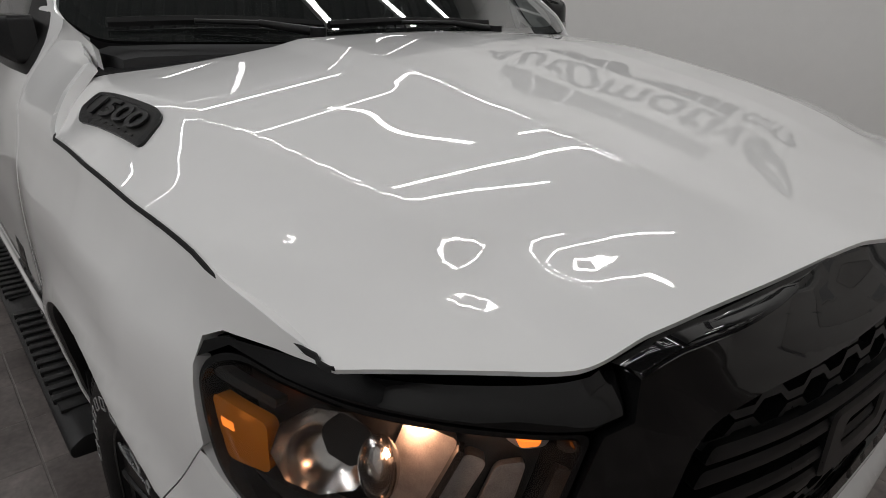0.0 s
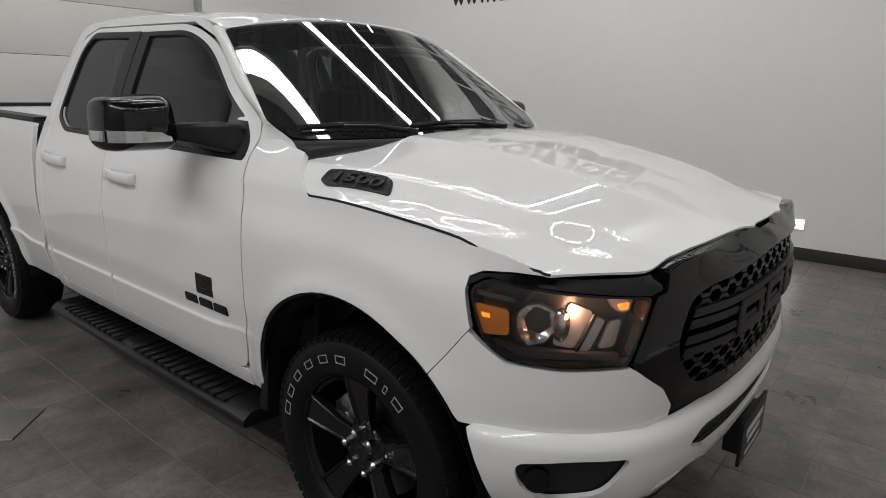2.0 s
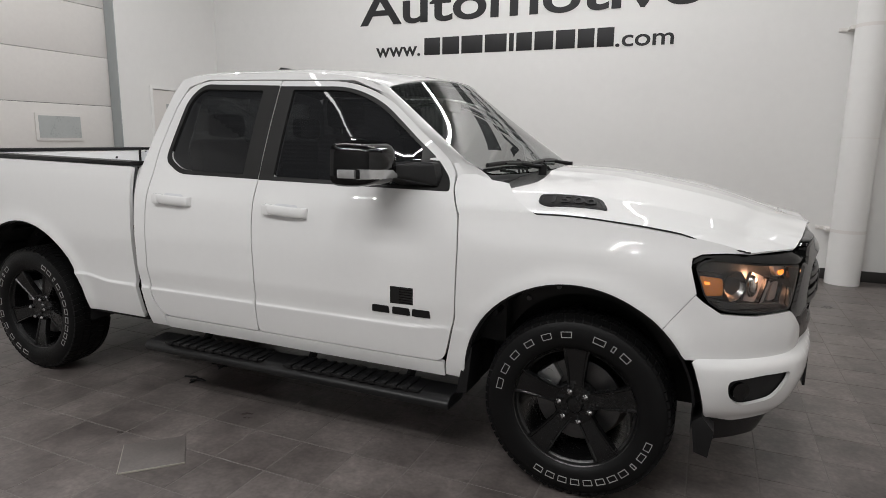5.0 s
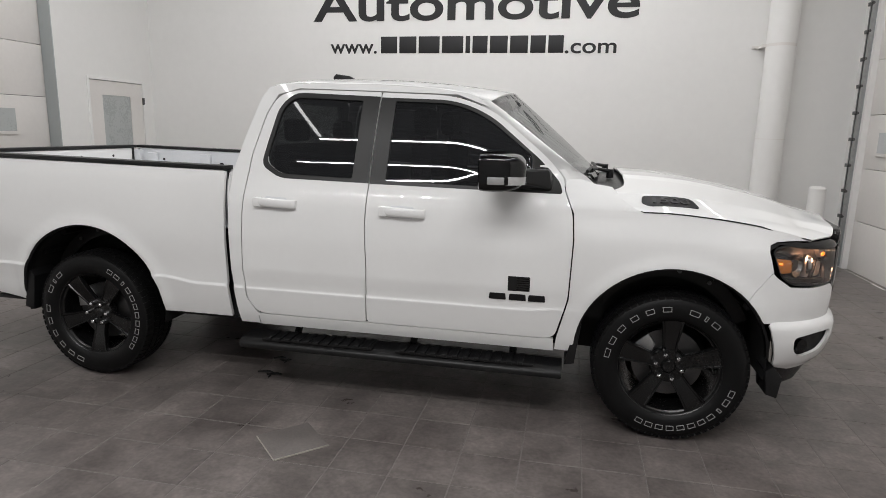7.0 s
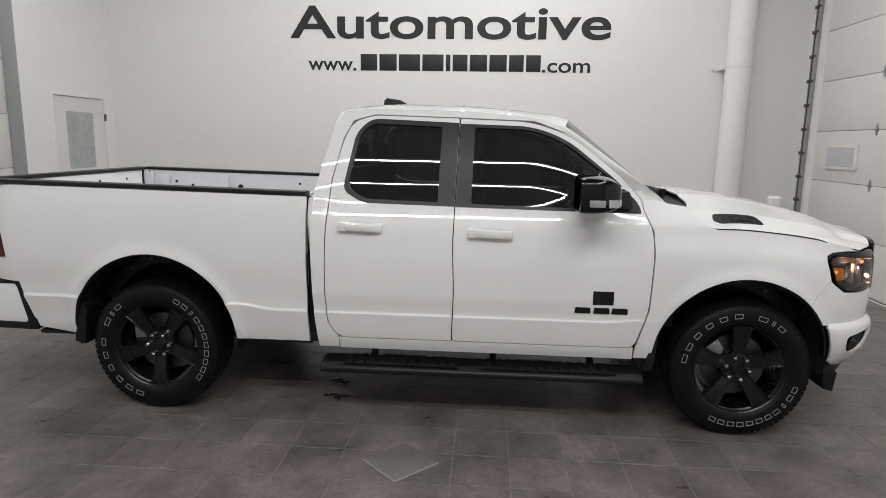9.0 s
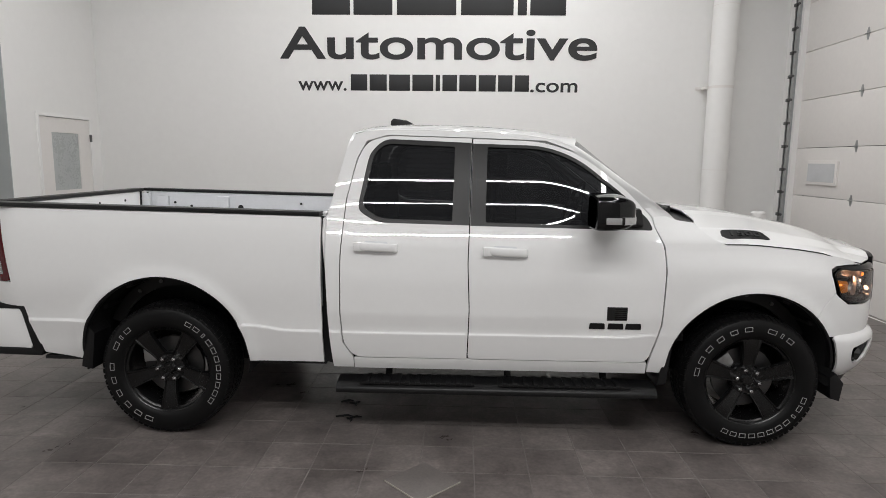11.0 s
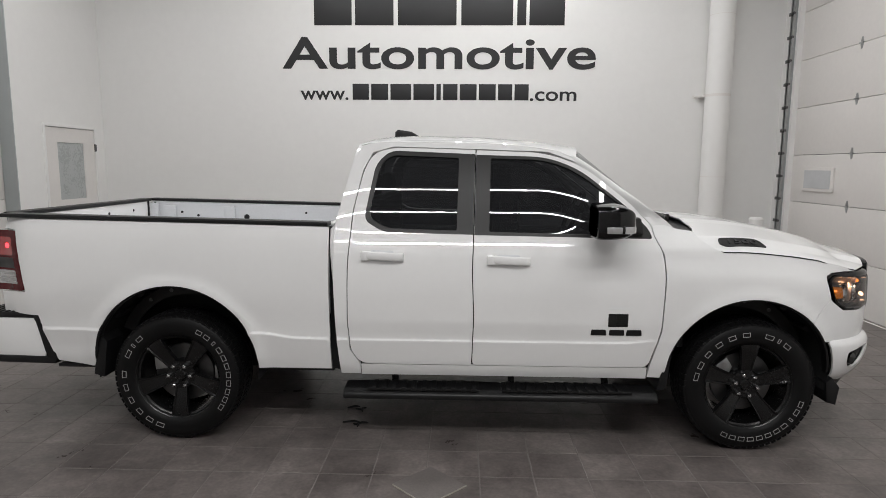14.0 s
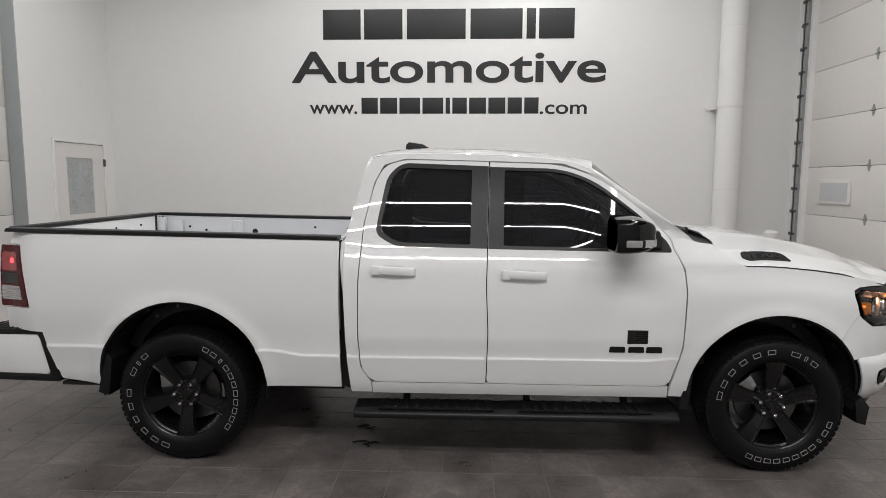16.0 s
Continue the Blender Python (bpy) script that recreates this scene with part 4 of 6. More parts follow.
bonnet = part("bonnet", sheet(ho, hood, step=0.0145, flange=0.007, edge=0.003), M_PAINT, truck, "white bonnet with raised centre")

# dark strip painting the shade in the joint between bonnet and fender, and under the leading edge
bm = bmesh.new()
last = None
for hx, hy in [p for p in ho if p[1] < -0.80 and p[0] < 0.63]:
    p = Vector(hood(hx, hy)) + Vector((0, 0, 0.002 * float(smooth(0.08, 0.28, hx))))
    row = [bm.verts.new(p + Vector((0, -0.003 + d, h))) for d, h in ((-0.0026, -0.006), (-0.0011, 0.0), (0.0011, 0.0004), (0.0026, -0.006))]
    if last:
        for k in range(3):
            bm.faces.new((last[k], row[k], row[k + 1], last[k + 1]))
    last = row
bmesh.ops.recalc_face_normals(bm, faces=bm.faces[:])
flanks.append(part("bonnet_seal", bm, M_LINER, truck, "black strip painting the shade in the bonnet joint"))

# black cowl below the windscreen, wipers


def cowl(x, y):
    return x, y, 1.362 - 0.048 * (y / 0.9) ** 2


part("cowl", sheet(rounded([(-0.25, 0.0), (-0.24, -0.50), (-0.25, -0.66), (-0.29, -0.75), (-0.335, -0.80), (-0.365, -0.838), (-0.52, -0.86), (-0.44, -0.4), (-0.42, 0), (-0.44, 0.4), (-0.52, 0.86), (-0.365, 0.838), (-0.335, 0.80), (-0.29, 0.75), (-0.25, 0.66), (-0.24, 0.50)], 0.03), cowl, step=0.06), M_BLACK, truck)
for wy, tip in ((-0.34, -0.80), (0.30, -0.26)):
    bm = bmesh.new()
    base = Vector((-0.345, wy, 1.40))
    mid = Vector(screen(wy - 0.12, 0.05)) + Vector((0.02, 0, 0.02))
    rod(bm, base - Vector((0, 0, 0.04)), base + Vector((0, 0, 0.012)), 0.022, 14)
    rod(bm, base, mid, 0.013, 10, 0.009)
    end = Vector(screen(tip, 0.075)) + Vector((0.016, 0, 0.014))
    rod(bm, mid, mid.lerp(end, 0.45), 0.008, 8, 0.006)
    w = part("wiper", bm, M_BLACK, truck)
    bm = bmesh.new()
    pts = [Vector(screen(y, 0.06 + 0.02 * math.sin(k / 10 * 3.1))) + Vector((0.012, 0, 0.012)) for k, y in enumerate(np.linspace(wy + 0.06, tip, 11))]
    rg = [[bm.verts.new(p + Vector((0.009 * math.cos(t), 0, 0.012 * math.sin(t)))) for t in np.linspace(0, 2 * math.pi, 7)[:-1]] for p in pts]
    for a, b in zip(rg, rg[1:]):
        for q in range(6):
            bm.faces.new((a[q], b[q], b[(q + 1) % 6], a[(q + 1) % 6]))
    bm.faces.new(rg[0])
    bm.faces.new(rg[-1][::-1])
    bmesh.ops.recalc_face_normals(bm, faces=bm.faces[:])
    part("blade", bm, M_BLACK, w)

# ---- bed ----
cx, cz, r = ARCH_R
bed = [(-2.590, 0.46), (-2.592, 0.71), (-2.594, 1.362), (-4.62, 1.398), (-4.655, 1.39), (-4.668, 1.33), (-4.575, 1.325), (-4.497, 0.94), (-4.70, 0.93), (-4.70, 0.80), (-4.43, 0.79), (-4.362, 0.535), (-4.34, 0.49), (-4.12, 0.455)]
bed += arc(cx, cz, r, 180, 0, 34)[0:0] + [(-4.09, 0.46)] + arc(cx, cz, r, 178, 2, 34) + [(-3.05, 0.46)]
flank_part("bed_side", bed, label="white load bed side with wheel arch", step=0.035, rows=CREASE)


def rail_z(x):
    return 1.366 + (1.402 - 1.366) * (x + 2.6) / (-4.64 + 2.6)


bm = bmesh.new()
prism(bm, [(-2.60, rail_z(-2.6)), (-2.60, rail_z(-2.6) + 0.024), (-4.64, rail_z(-4.64) + 0.024), (-4.655, rail_z(-4.64))], -0.974, -0.868, "y", bevel=0.008)
flanks.append(part("bed_rail_cap", bm, M_BLACK, truck, "black plastic rail cap"))
bm = bmesh.new()
prism(bm, [(-2.61, 1.02), (-2.61, 1.364), (-4.62, 1.398), (-4.62, 1.02)], -0.895, -0.875, "y", bevel=0.003)
prism(bm, [(-2.61, 1.02), (-2.61, 1.20), (-4.62, 1.22), (-4.62, 1.02)], -0.876, -0.845, "y", bevel=0.008)
inner = part("bed_inner_wall", bm, M_BED, truck, "painted inner bed wall")
flanks.append(inner)
bm = bmesh.new()
ribs = [(-0.84, 0.99), (-0.84, 1.0)]
for k in range(14):
    yy = -0.78 + k * 0.12
    ribs += [(yy - 0.034, 1.0), (yy - 0.028, 1.012), (yy + 0.028, 1.012), (yy + 0.034, 1.0)]
prism(bm, ribs + [(0.84, 1.0), (0.84, 0.99)], -4.62, -2.60, "x")
part("bed_floor", bm, M_BED, truck)
part("bed_front_wall", new_box(-2.615, -2.590, -0.90, 0.90, 0.80, 1.362, bevel=0.004), M_BED, truck)
part("bed_front_cap", new_box(-2.625, -2.585, -0.868, 0.868, 1.360, 1.376, bevel=0.005), M_PAINT, truck)
tg = part("tailgate", new_box(-4.70, -4.63, -0.80, 0.80, 0.82, 1.40, bevel=0.012), M_PAINT, truck, "white closed tailgate")
part("tailgate_cap", new_box(-4.71, -4.62, -0.86, 0.86, 1.400, 1.427, bevel=0.009), M_BLACK, tg, "black plastic top cap")
# black discs on the metal paint the dark inside of punched holes
for ix, iz, ir in ((-4.35, 1.30, 0.011), (-4.2, 1.27, 0.011), (-3.95, 1.315, 0.008), (-3.75, 1.26, 0.024), (-3.2, 1.30, 0.010), (-2.9, 1.29, 0.010)):
    bm = bmesh.new()
    rod(bm, (ix, 0.868, iz), (ix, 0.880, iz), ir, 16)
    part("drain_hole", bm, M_LINER, inner, "black disc painting the dark inside of a punched hole")
for ix in (-4.50, -3.95):
    bm = new_box(ix, ix + 0.10, 0.835, 0.876, 1.19, 1.36, bevel=0.01)
    part("stake_pocket", bm, M_BED, inner)
for sg in (-1, 1):
    bm = bmesh.new()
    box(bm, -4.628, -4.560, sg * 0.845 - 0.028, sg * 0.845 + 0.028, 1.0, 1.385, bevel=0.008)
    part("corner_post", bm, M_BED, truck, "painted bed corner post")
    # dark strip that paints the shaded gap beside the tailgate
    part("gate_gap_seal", new_box(-4.634, -4.626, sg * 0.81 - 0.012, sg * 0.81 + 0.012, 1.0, 1.40), M_LINER, truck, "dark strip painting the shade of the gap beside the tailgate")
    bm = bmesh.new()
    rod(bm, (-4.575, sg * 0.828, 1.12), (-4.575, sg * 0.828, 1.395), 0.008, 10)
    part("gate_cable", bm, M_DARKSTEEL, truck, "dark tailgate cable")
# holes in the tailgate, their dark painted as black discs too
for gy in (-0.55, -0.18, 0.18, 0.55):
    bm = bmesh.new()
    rod(bm, (-4.632, gy, 1.335), (-4.626, gy, 1.335), 0.011, 14)
    part("drain_hole", bm, M_LINER, tg, "black disc painting the dark inside of a punched hole")
# tail lamp
tl = part("tail_lamp", sheet(rounded([(-4.572, 1.318, 0.02), (-4.502, 0.945, 0.03), (-4.73, 0.94), (-4.73, 1.318)], 0.01), flank(0.004), step=0.03, flange=0.05), M_RED, truck, "deep red tail lamp")
sub = [part("reverse_lens", sheet(rounded([(-4.562, 1.072), (-4.545, 0.985), (-4.72, 0.98), (-4.72, 1.072)], 0.012), flank(0.007), step=0.03, flange=0.006), M_CLEAR, tl, "clear lens"),
       part("smoked_band", sheet(rounded([(-4.578, 1.150), (-4.564, 1.082), (-4.72, 1.080), (-4.72, 1.150)], 0.010), flank(0.007), step=0.03, flange=0.006), M_LAMPIN, tl, "smoked dark band"),
       part("brake_lens", sheet(rounded([(-4.600, 1.278), (-4.582, 1.160), (-4.72, 1.160), (-4.72, 1.278)], 0.02), flank(0.007), step=0.03, flange=0.006), M_REDCELL, tl, "brighter red upper lens"),
       part("tail_bulb", sheet(rounded([(-4.612, 1.245), (-4.606, 1.205), (-4.652, 1.205), (-4.652, 1.245)], 0.02), flank(0.0085), step=0.012, flange=0.003), M_REDLIT, tl, "glowing red bulb")]
for k in range(3):
    sub.append(part("lens_rib", sheet([(-4.556 + k * 0.001, 1.000 + k * 0.024), (-4.72, 0.998 + k * 0.024), (-4.72, 1.003 + k * 0.024), (-4.557 + k * 0.001, 1.005 + k * 0.024)], flank(0.0085), step=0.03, flange=0.002, edge=0.0005), M_STEEL, tl, "fine lens rib"))
flanks.append(tl)
door_parts.append((tl, sub))

# rear bumper
def bumper_plate(pts, d, bevel):
    bm = bmesh.new()
    prism(bm, pts, -d, d, "y", bevel=bevel)
    return bm


rb = part("rear_bumper", bumper_plate([(-4.462, 0.765), (-4.405, 0.545), (-4.425, 0.512), (-4.80, 0.520), (-4.84, 0.60), (-4.83, 0.765)], 0.985, 0.022), M_PAINT, truck, "white rear bumper with black trim")
part("step_pad", new_box(-4.85, -4.430, -0.972, 0.972, 0.760, 0.800, bevel=0.012), M_BLACK, rb, "black top pad")
for k in range(9):
    part("step_rib", new_box(-4.84 + k * 0.042, -4.822 + k * 0.042, -0.965, -0.80, 0.799, 0.806, bevel=0.002), M_BLACK, rb)
part("bumper_edge", bumper_plate([(-4.428, 0.798), (-4.408, 0.775), (-4.345, 0.530), (-4.345, 0.500), (-4.402, 0.500), (-4.462, 0.742), (-4.478, 0.770), (-4.478, 0.798)], 0.990, 0.005), M_BLACK, rb, "wide black corner edge")
part("lower_trim", bumper_plate([(-4.80, 0.478), (-4.36, 0.470), (-4.345, 0.502), (-4.42, 0.516), (-4.80, 0.524)], 0.987, 0.006), M_BLACK, rb, "black lower edge")
flanks.append(part("bed_lower_trim", new_box(-4.36, -4.06, -0.955, -0.90, 0.440, 0.462, bevel=0.004), M_BLACK, truck))
flanks.append(part("bed_sill_trim", new_box(-3.05, -2.58, -0.945, -0.88, 0.440, 0.462, bevel=0.004), M_BLACK, truck))
# dark gap between cab and bed: a black filler paints its shade
bm = bmesh.new()
prism(bm, [(-2.53, 0.44), (-2.555, 0.71), (-2.563, 1.36), (-2.60, 1.36), (-2.60, 0.46)], -0.93, -0.55, "y")
flanks.append(part("cab_gap_seal", bm, M_LINER, truck, "black filler painting the shade between cab and bed"))

# cab back wall
bm = sheet(rounded([(-0.90, 0.60), (0.90, 0.60), (0.90, 1.33), (0.72, 1.80), (0.62, 1.87), (-0.62, 1.87), (-0.72, 1.80), (-0.90, 1.33)], 0.03), lambda y, z: (-2.555 + 0.24 * max(0, z - 1.33), y, z), step=0.1, holes=[rounded([(-0.62, 1.42), (0.62, 1.42), (0.54, 1.78), (-0.54, 1.78)], 0.06)])
cb = part("cab_back", bm, M_PAINT, truck)
rw = part("rear_window", sheet(rounded([(-0.63, 1.41), (0.63, 1.41), (0.55, 1.79), (-0.55, 1.79)], 0.06), lambda y, z: (-2.545 + 0.24 * max(0, z - 1.33), y, z), step=0.1, flange=0, edge=0), M_WIND, cb, "rear window pane")
rw.visible_shadow = False

# underbody, tub and wheel wells
for b in ((-4.35, 0.62, -0.55, 0.55, 0.33, 0.80), (-2.54, -0.60, -0.90, 0.90, 0.46, 1.20), (-4.60, -2.60, -0.55, 0.55, 0.81, 0.98), (-4.60, -4.12, -0.84, 0.84, 0.62, 0.985),
          (-3.02, -2.60, -0.84, 0.84, 0.62, 0.985), (-0.35, 0.74, -0.62, 0.62, 0.81, 1.08), (-0.59, -0.36, -0.84, 0.84, 0.60, 1.20)):
    part("underbody", new_box(*b), M_LINER, truck)
for cx, cz, r in (ARCH_F, ARCH_R):
    bm = bmesh.new()
    pr = arc(cx, cz, r - 0.004, -10, 190, 30)
    a = [bm.verts.new((x, -0.975, z)) for x, z in pr]
    b = [bm.verts.new((x, -0.56, z)) for x, z in pr]
    for k in range(len(pr) - 1):
        bm.faces.new((a[k], a[k + 1], b[k + 1], b[k]))
    bm.faces.new(b)
    liner = part("wheel_liner", bm, M_LINER, truck)
    flanks.append(liner)
    ribs = []
    for ang in (38, 62, 90, 118, 142):
        bm = bmesh.new()
        p, q = arc(cx, cz, r - 0.012, ang - 3, ang + 3, 4), arc(cx, cz, r - 0.030, ang - 2, ang + 2, 4)
        ring = p + q[::-1]
        prism(bm, ring, -0.93, -0.62, "y")
        ribs.append(part("liner_rib", bm, M_BLACK, liner, "moulded liner rib"))
    bm = bmesh.new()
    lo, hi = arc(cx, cz, r - 0.105, 22, 158, 24), arc(cx, cz, r - 0.030, 22, 158, 24)
    prism(bm, lo + hi[::-1], -0.76, -0.745, "y")
    ribs.append(part("inner_skirt", bm, M_SATIN, liner, "dark grey inner arch skirt"))
    for bx in (-0.26, -0.12, 0.06, 0.22):
        bm = bmesh.new()
        bz = cz + math.sqrt((r - 0.066) ** 2 - bx * bx)
        rod(bm, (cx + bx, -0.768, bz), (cx + bx, -0.755, bz), 0.012, 10)
        ribs.append(part("liner_clip", bm, M_DARKSTEEL, liner, "small grey clip"))
    door_parts.append((liner, ribs))
    bm = bmesh.new()
    pr1, pr2 = arc(cx, cz, r + 0.002, 4, 176, 30), arc(cx, cz, r - 0.009, 4, 176, 30)
    vs = [[bm.verts.new((x, -half(x, z) + d, z)) for x, z in q] for q, d in ((pr1, 0.006), (pr2, 0.012), (pr2, 0.06))]
    for u, v in zip(vs, vs[1:]):
        for k in range(len(u) - 1):
            bm.faces.new((u[k], u[k + 1], v[k + 1], v[k]))
    flanks.append(part("arch_lip", bm, M_BLACK, truck, "black inner arch lip"))

# ---- pickup nose ----
S_LR, S_LF = s_at(0.44), float(np.interp(0.752, -PLAN[:, 1], PLEN))
S_GB = float(np.interp(0.625, -PLAN[:, 1], PLEN))


def lamp_s(f):
    """From the lamp's rear end (0) to its end beside the grille (1)."""
    return S_LR + (S_LF - S_LR) * f


def top_z(s):
    return float(FRONT_Z(abs(plan(s)[1]))) + 0.004


LAMP = [(lamp_s(0.0), 1.07, 0.03), (lamp_s(0.10), 0.935, 0.04), (lamp_s(0.24), 0.893, 0.04), (lamp_s(0.55), 0.882, 0.05), (lamp_s(0.92), 0.886, 0.02), (lamp_s(1.06), 1.062, 0.02), (lamp_s(0.5), 1.080, 0.05), (lamp_s(0.12), 1.098, 0.03)]
lamp_out = rounded(LAMP, 0.03)
ctr = np.mean(np.array(lamp_out), 0)
lamp_in = [tuple(ctr + (np.array(p) - ctr) * np.array([0.965, 0.93])) for p in lamp_out]
housing = part("headlamp", sheet(lamp_out, nose(0.002), step=0.03, holes=[lamp_in], flange=0.075, turned=-1), M_GLOSS, truck, "clear headlamp with smoked black bezel")
subs = []


def lamp_part(name, bm, mat, label=""):
    o = part(name, bm, mat, housing, label)
    subs.append(o)
    return o


lamp_part("lamp_back", sheet(lamp_out, nose(-0.075), step=0.04, flange=0, edge=0, turned=-1), M_LAMPIN, "dark lamp bezel")
lens = lamp_part("lens", sheet(lamp_in, nose(0.002), step=0.03, flange=0, edge=0, turned=-1), M_LENS, "clear lens")
lens.visible_shadow = False


def lamp_sheet(name, pts, off, mat, label="", flange=0.02, r=0.012):
    return lamp_part(name, sheet(rounded([(lamp_s(p[0]), *p[1:]) for p in pts], r), nose(off), step=0.02, flange=flange, turned=-1), mat, label)


lamp_sheet("side_marker", [(0.035, 1.03), (0.24, 1.02), (0.25, 0.955), (0.10, 0.950)], -0.012, M_AMBER, "amber side marker")
lamp_sheet("marker_bulb", [(0.075, 1.012), (0.14, 1.010), (0.145, 0.992), (0.085, 0.993)], -0.0105, M_AMBERLIT, "lit amber bulb", flange=0.002, r=0.005)
lamp_sheet("marker_bar", [(0.03, 1.062), (0.26, 1.05), (0.26, 1.04), (0.03, 1.05)], -0.015, M_LAMPIN)


def lamp_frame(f, z, depth):
    s = lamp_s(f)
    x, y, nx, ny = plan(s)
    n = Vector((nx, ny, 0.0))
    w = half(x, z) - 1.02 - depth
    o = Vector((x, y, z)) + n * w
    n = (n * 0.75 + Vector((0.66, 0, 0)) * 0.6).normalized()
    return Matrix.Translation(o) @ n.to_track_quat("Y", "Z").to_matrix().to_4x4()


def bowl(f, z, depth, r, mat, name, label, squash=1.0):
    bm = bmesh.new()
    prof = [(r * math.sin(a), -r * 0.75 * math.cos(a)) for a in np.linspace(0.05, 1.45, 4)]
    lathe(bm, prof, 9)
    bmesh.ops.transform(bm, matrix=lamp_frame(f, z, depth) @ Matrix.Diagonal((squash, 1, 1, 1)), verts=bm.verts[:])
    for fc in bm.faces:
        fc.normal_flip()
    return lamp_part(name, bm, mat, label)


bowl(0.39, 0.985, 0.036, 0.064, M_SHIELD, "main_reflector", "faceted chrome reflector bowl")
bm = bmesh.new()
lathe(bm, [(0.0005, -0.024), (0.4, -0.022), (0.75, -0.014), (0.95, -0.004), (1.0, 0.006)], 28)
bmesh.ops.transform(bm, matrix=lamp_frame(0.545, 0.985, 0.034) @ Matrix.Diagonal((0.024, -0.8, 0.046, 1)), verts=bm.verts[:])
bmesh.ops.recalc_face_normals(bm, faces=bm.faces[:])
lamp_part("bulb_shield", bm, M_SHIELD, "grey oval bulb shield")
lamp_sheet("wide_reflector", [(0.60, 1.035), (0.748, 1.012), (0.639, 0.912), (0.50, 0.922)], -0.058, M_REFL, "metal reflector lit warm")
lamp_sheet("divider", [(0.745, 1.012), (0.765, 1.010), (0.655, 0.908), (0.635, 0.908)], -0.040, M_GLOSS)
lamp_sheet("middle_reflector", [(0.765, 1.000), (0.825, 0.990), (0.73, 0.906), (0.66, 0.908)], -0.054, M_REFL, "metal reflector lit warm")
lamp_sheet("inner_reflector", [(0.845, 0.985), (0.93, 0.990), (0.885, 0.918), (0.785, 0.912)], -0.054, M_REFL, "grey lower reflector", flange=0.01)
lamp_sheet("turn_reflector", [(0.83, 1.056), (1.015, 1.054), (0.99, 1.012), (0.91, 1.008), (0.86, 1.024)], -0.05, M_REFL, "metal turn reflector")
lamp_sheet("turn_bulb", [(0.885, 1.034), (0.965, 1.038), (0.955, 1.020), (0.90, 1.018)], -0.040, M_AMBERLIT, "lit amber turn lamp", flange=0.006, r=0.006)
lamp_sheet("lower_bezel", [(0.14, 0.93), (0.50, 0.915), (0.9, 0.905), (0.89, 0.892), (0.3, 0.894)], -0.03, M_LAMPIN, r=0.006)
warm = bpy.data.lights.new("headlamp_bulb", "POINT")
warm.energy, warm.color, warm.shadow_soft_size = 1.15, (1.0, 0.50, 0.28), 0.012
for sgn in (1, -1):
    lo = new("headlamp_bulb", warm)
    p = (lamp_frame(0.63, 1.035, 0.014)).translation
    lo.location = (p.x, p.y * sgn, p.z)
flanks.append(housing)
door_parts.append((housing, subs))

# gloss black brow over the lamp
brow = [(lamp_s(-0.02), 1.072), (lamp_s(0.10), 1.101), (lamp_s(0.5), 1.083), (lamp_s(1.06), 1.064), (lamp_s(1.14), 1.075)]
s1 = brow[-1][0]
brow += [(v, min(top_z(v) - 0.014, 1.20)) for v in np.linspace(s1, s_at(0.60), 12)]
brow += xz([(0.56, 1.113), (0.47, 1.107), (0.437, 1.092)])
flank_part("lamp_brow", brow, M_GLOSS, "gloss black strip above the lamp", fn=nose(0.004, lambda s, z: half(plan(s)[0], z) - 0.55 * max(0, z - 1.088) * float(smooth(S_LR, S_LR - 0.25, s))), turned=-1, step=0.025, edge=0.008, flange=0.04)

# white fascia below the lamp
cx, cz, r = ARCH_F
fas = [(s_at(cx + r * math.cos(radians(a))), cz + r * math.sin(radians(a))) for a in np.linspace(44.7, 30, 5)]
fas += [(v, 0.700 - 0.010 * math.sin(3.0 * (v - S_GB) / (S_END - S_GB))) for v in np.linspace(s_at(0.43), S_GB, 14)]
fas += [(S_GB - 0.005, 0.735), (S_GB + 0.045, 0.80), (lamp_s(1.0), 0.862), (lamp_s(0.94), 0.878), (lamp_s(0.75), 0.874), (lamp_s(0.55), 0.871), (lamp_s(0.24), 0.882), (lamp_s(0.085), 0.928), (lamp_s(0.02), 0.955), (s_at(0.4535), 0.9605)]
flank_part("front_fascia", fas, fn=nose(), turned=-1, step=0.028, label="white fascia below the headlamp")

# front bumper
BUMP = pchip([0.36, 0.42, 0.46, 0.53, 0.60, 0.655, 0.685, 0.70, 0.715], [0.93, 0.962, 1.0, 1.032, 1.048, 1.050, 1.040, 1.020, 0.985])


def bump_prof(s, z):
    a = float(smooth(S_END + 0.0, S_END - 0.35, abs(s)))
    return float(BUMP(z)) * (0.35 + 0.65 * a) + float(LOW(z)) * (0.65 - 0.65 * a) + (1 - a) * 0.004


s_w = s_at(0.455)
fog = rounded([(s_at(0.580), 0.618, 0.03), (s_at(0.592), 0.545, 0.03), (s_at(0.645), 0.500, 0.03), (float(np.interp(0.815, -PLAN[:, 1], PLEN)), 0.520, 0.04), (float(np.interp(0.765, -PLAN[:, 1], PLEN)), 0.634, 0.025), (s_at(0.70), 0.636, 0.03)], 0.02)
slot = rounded([(0.50, 0.64, 0.03), (0.56, 0.60, 0.02), (0.43, 0.545, 0.03), (-0.43, 0.545, 0.03), (-0.56, 0.60, 0.02), (-0.50, 0.64, 0.03)], 0.02)
low = rounded([(0.66, 0.515, 0.03), (0.68, 0.47, 0.03), (0.40, 0.435, 0.03), (0.33, 0.455, 0.02), (0.42, 0.505, 0.02)], 0.02)
low_l = [(-a, b) for a, b in low]
fog_l = [(-a, b) for a, b in fog]
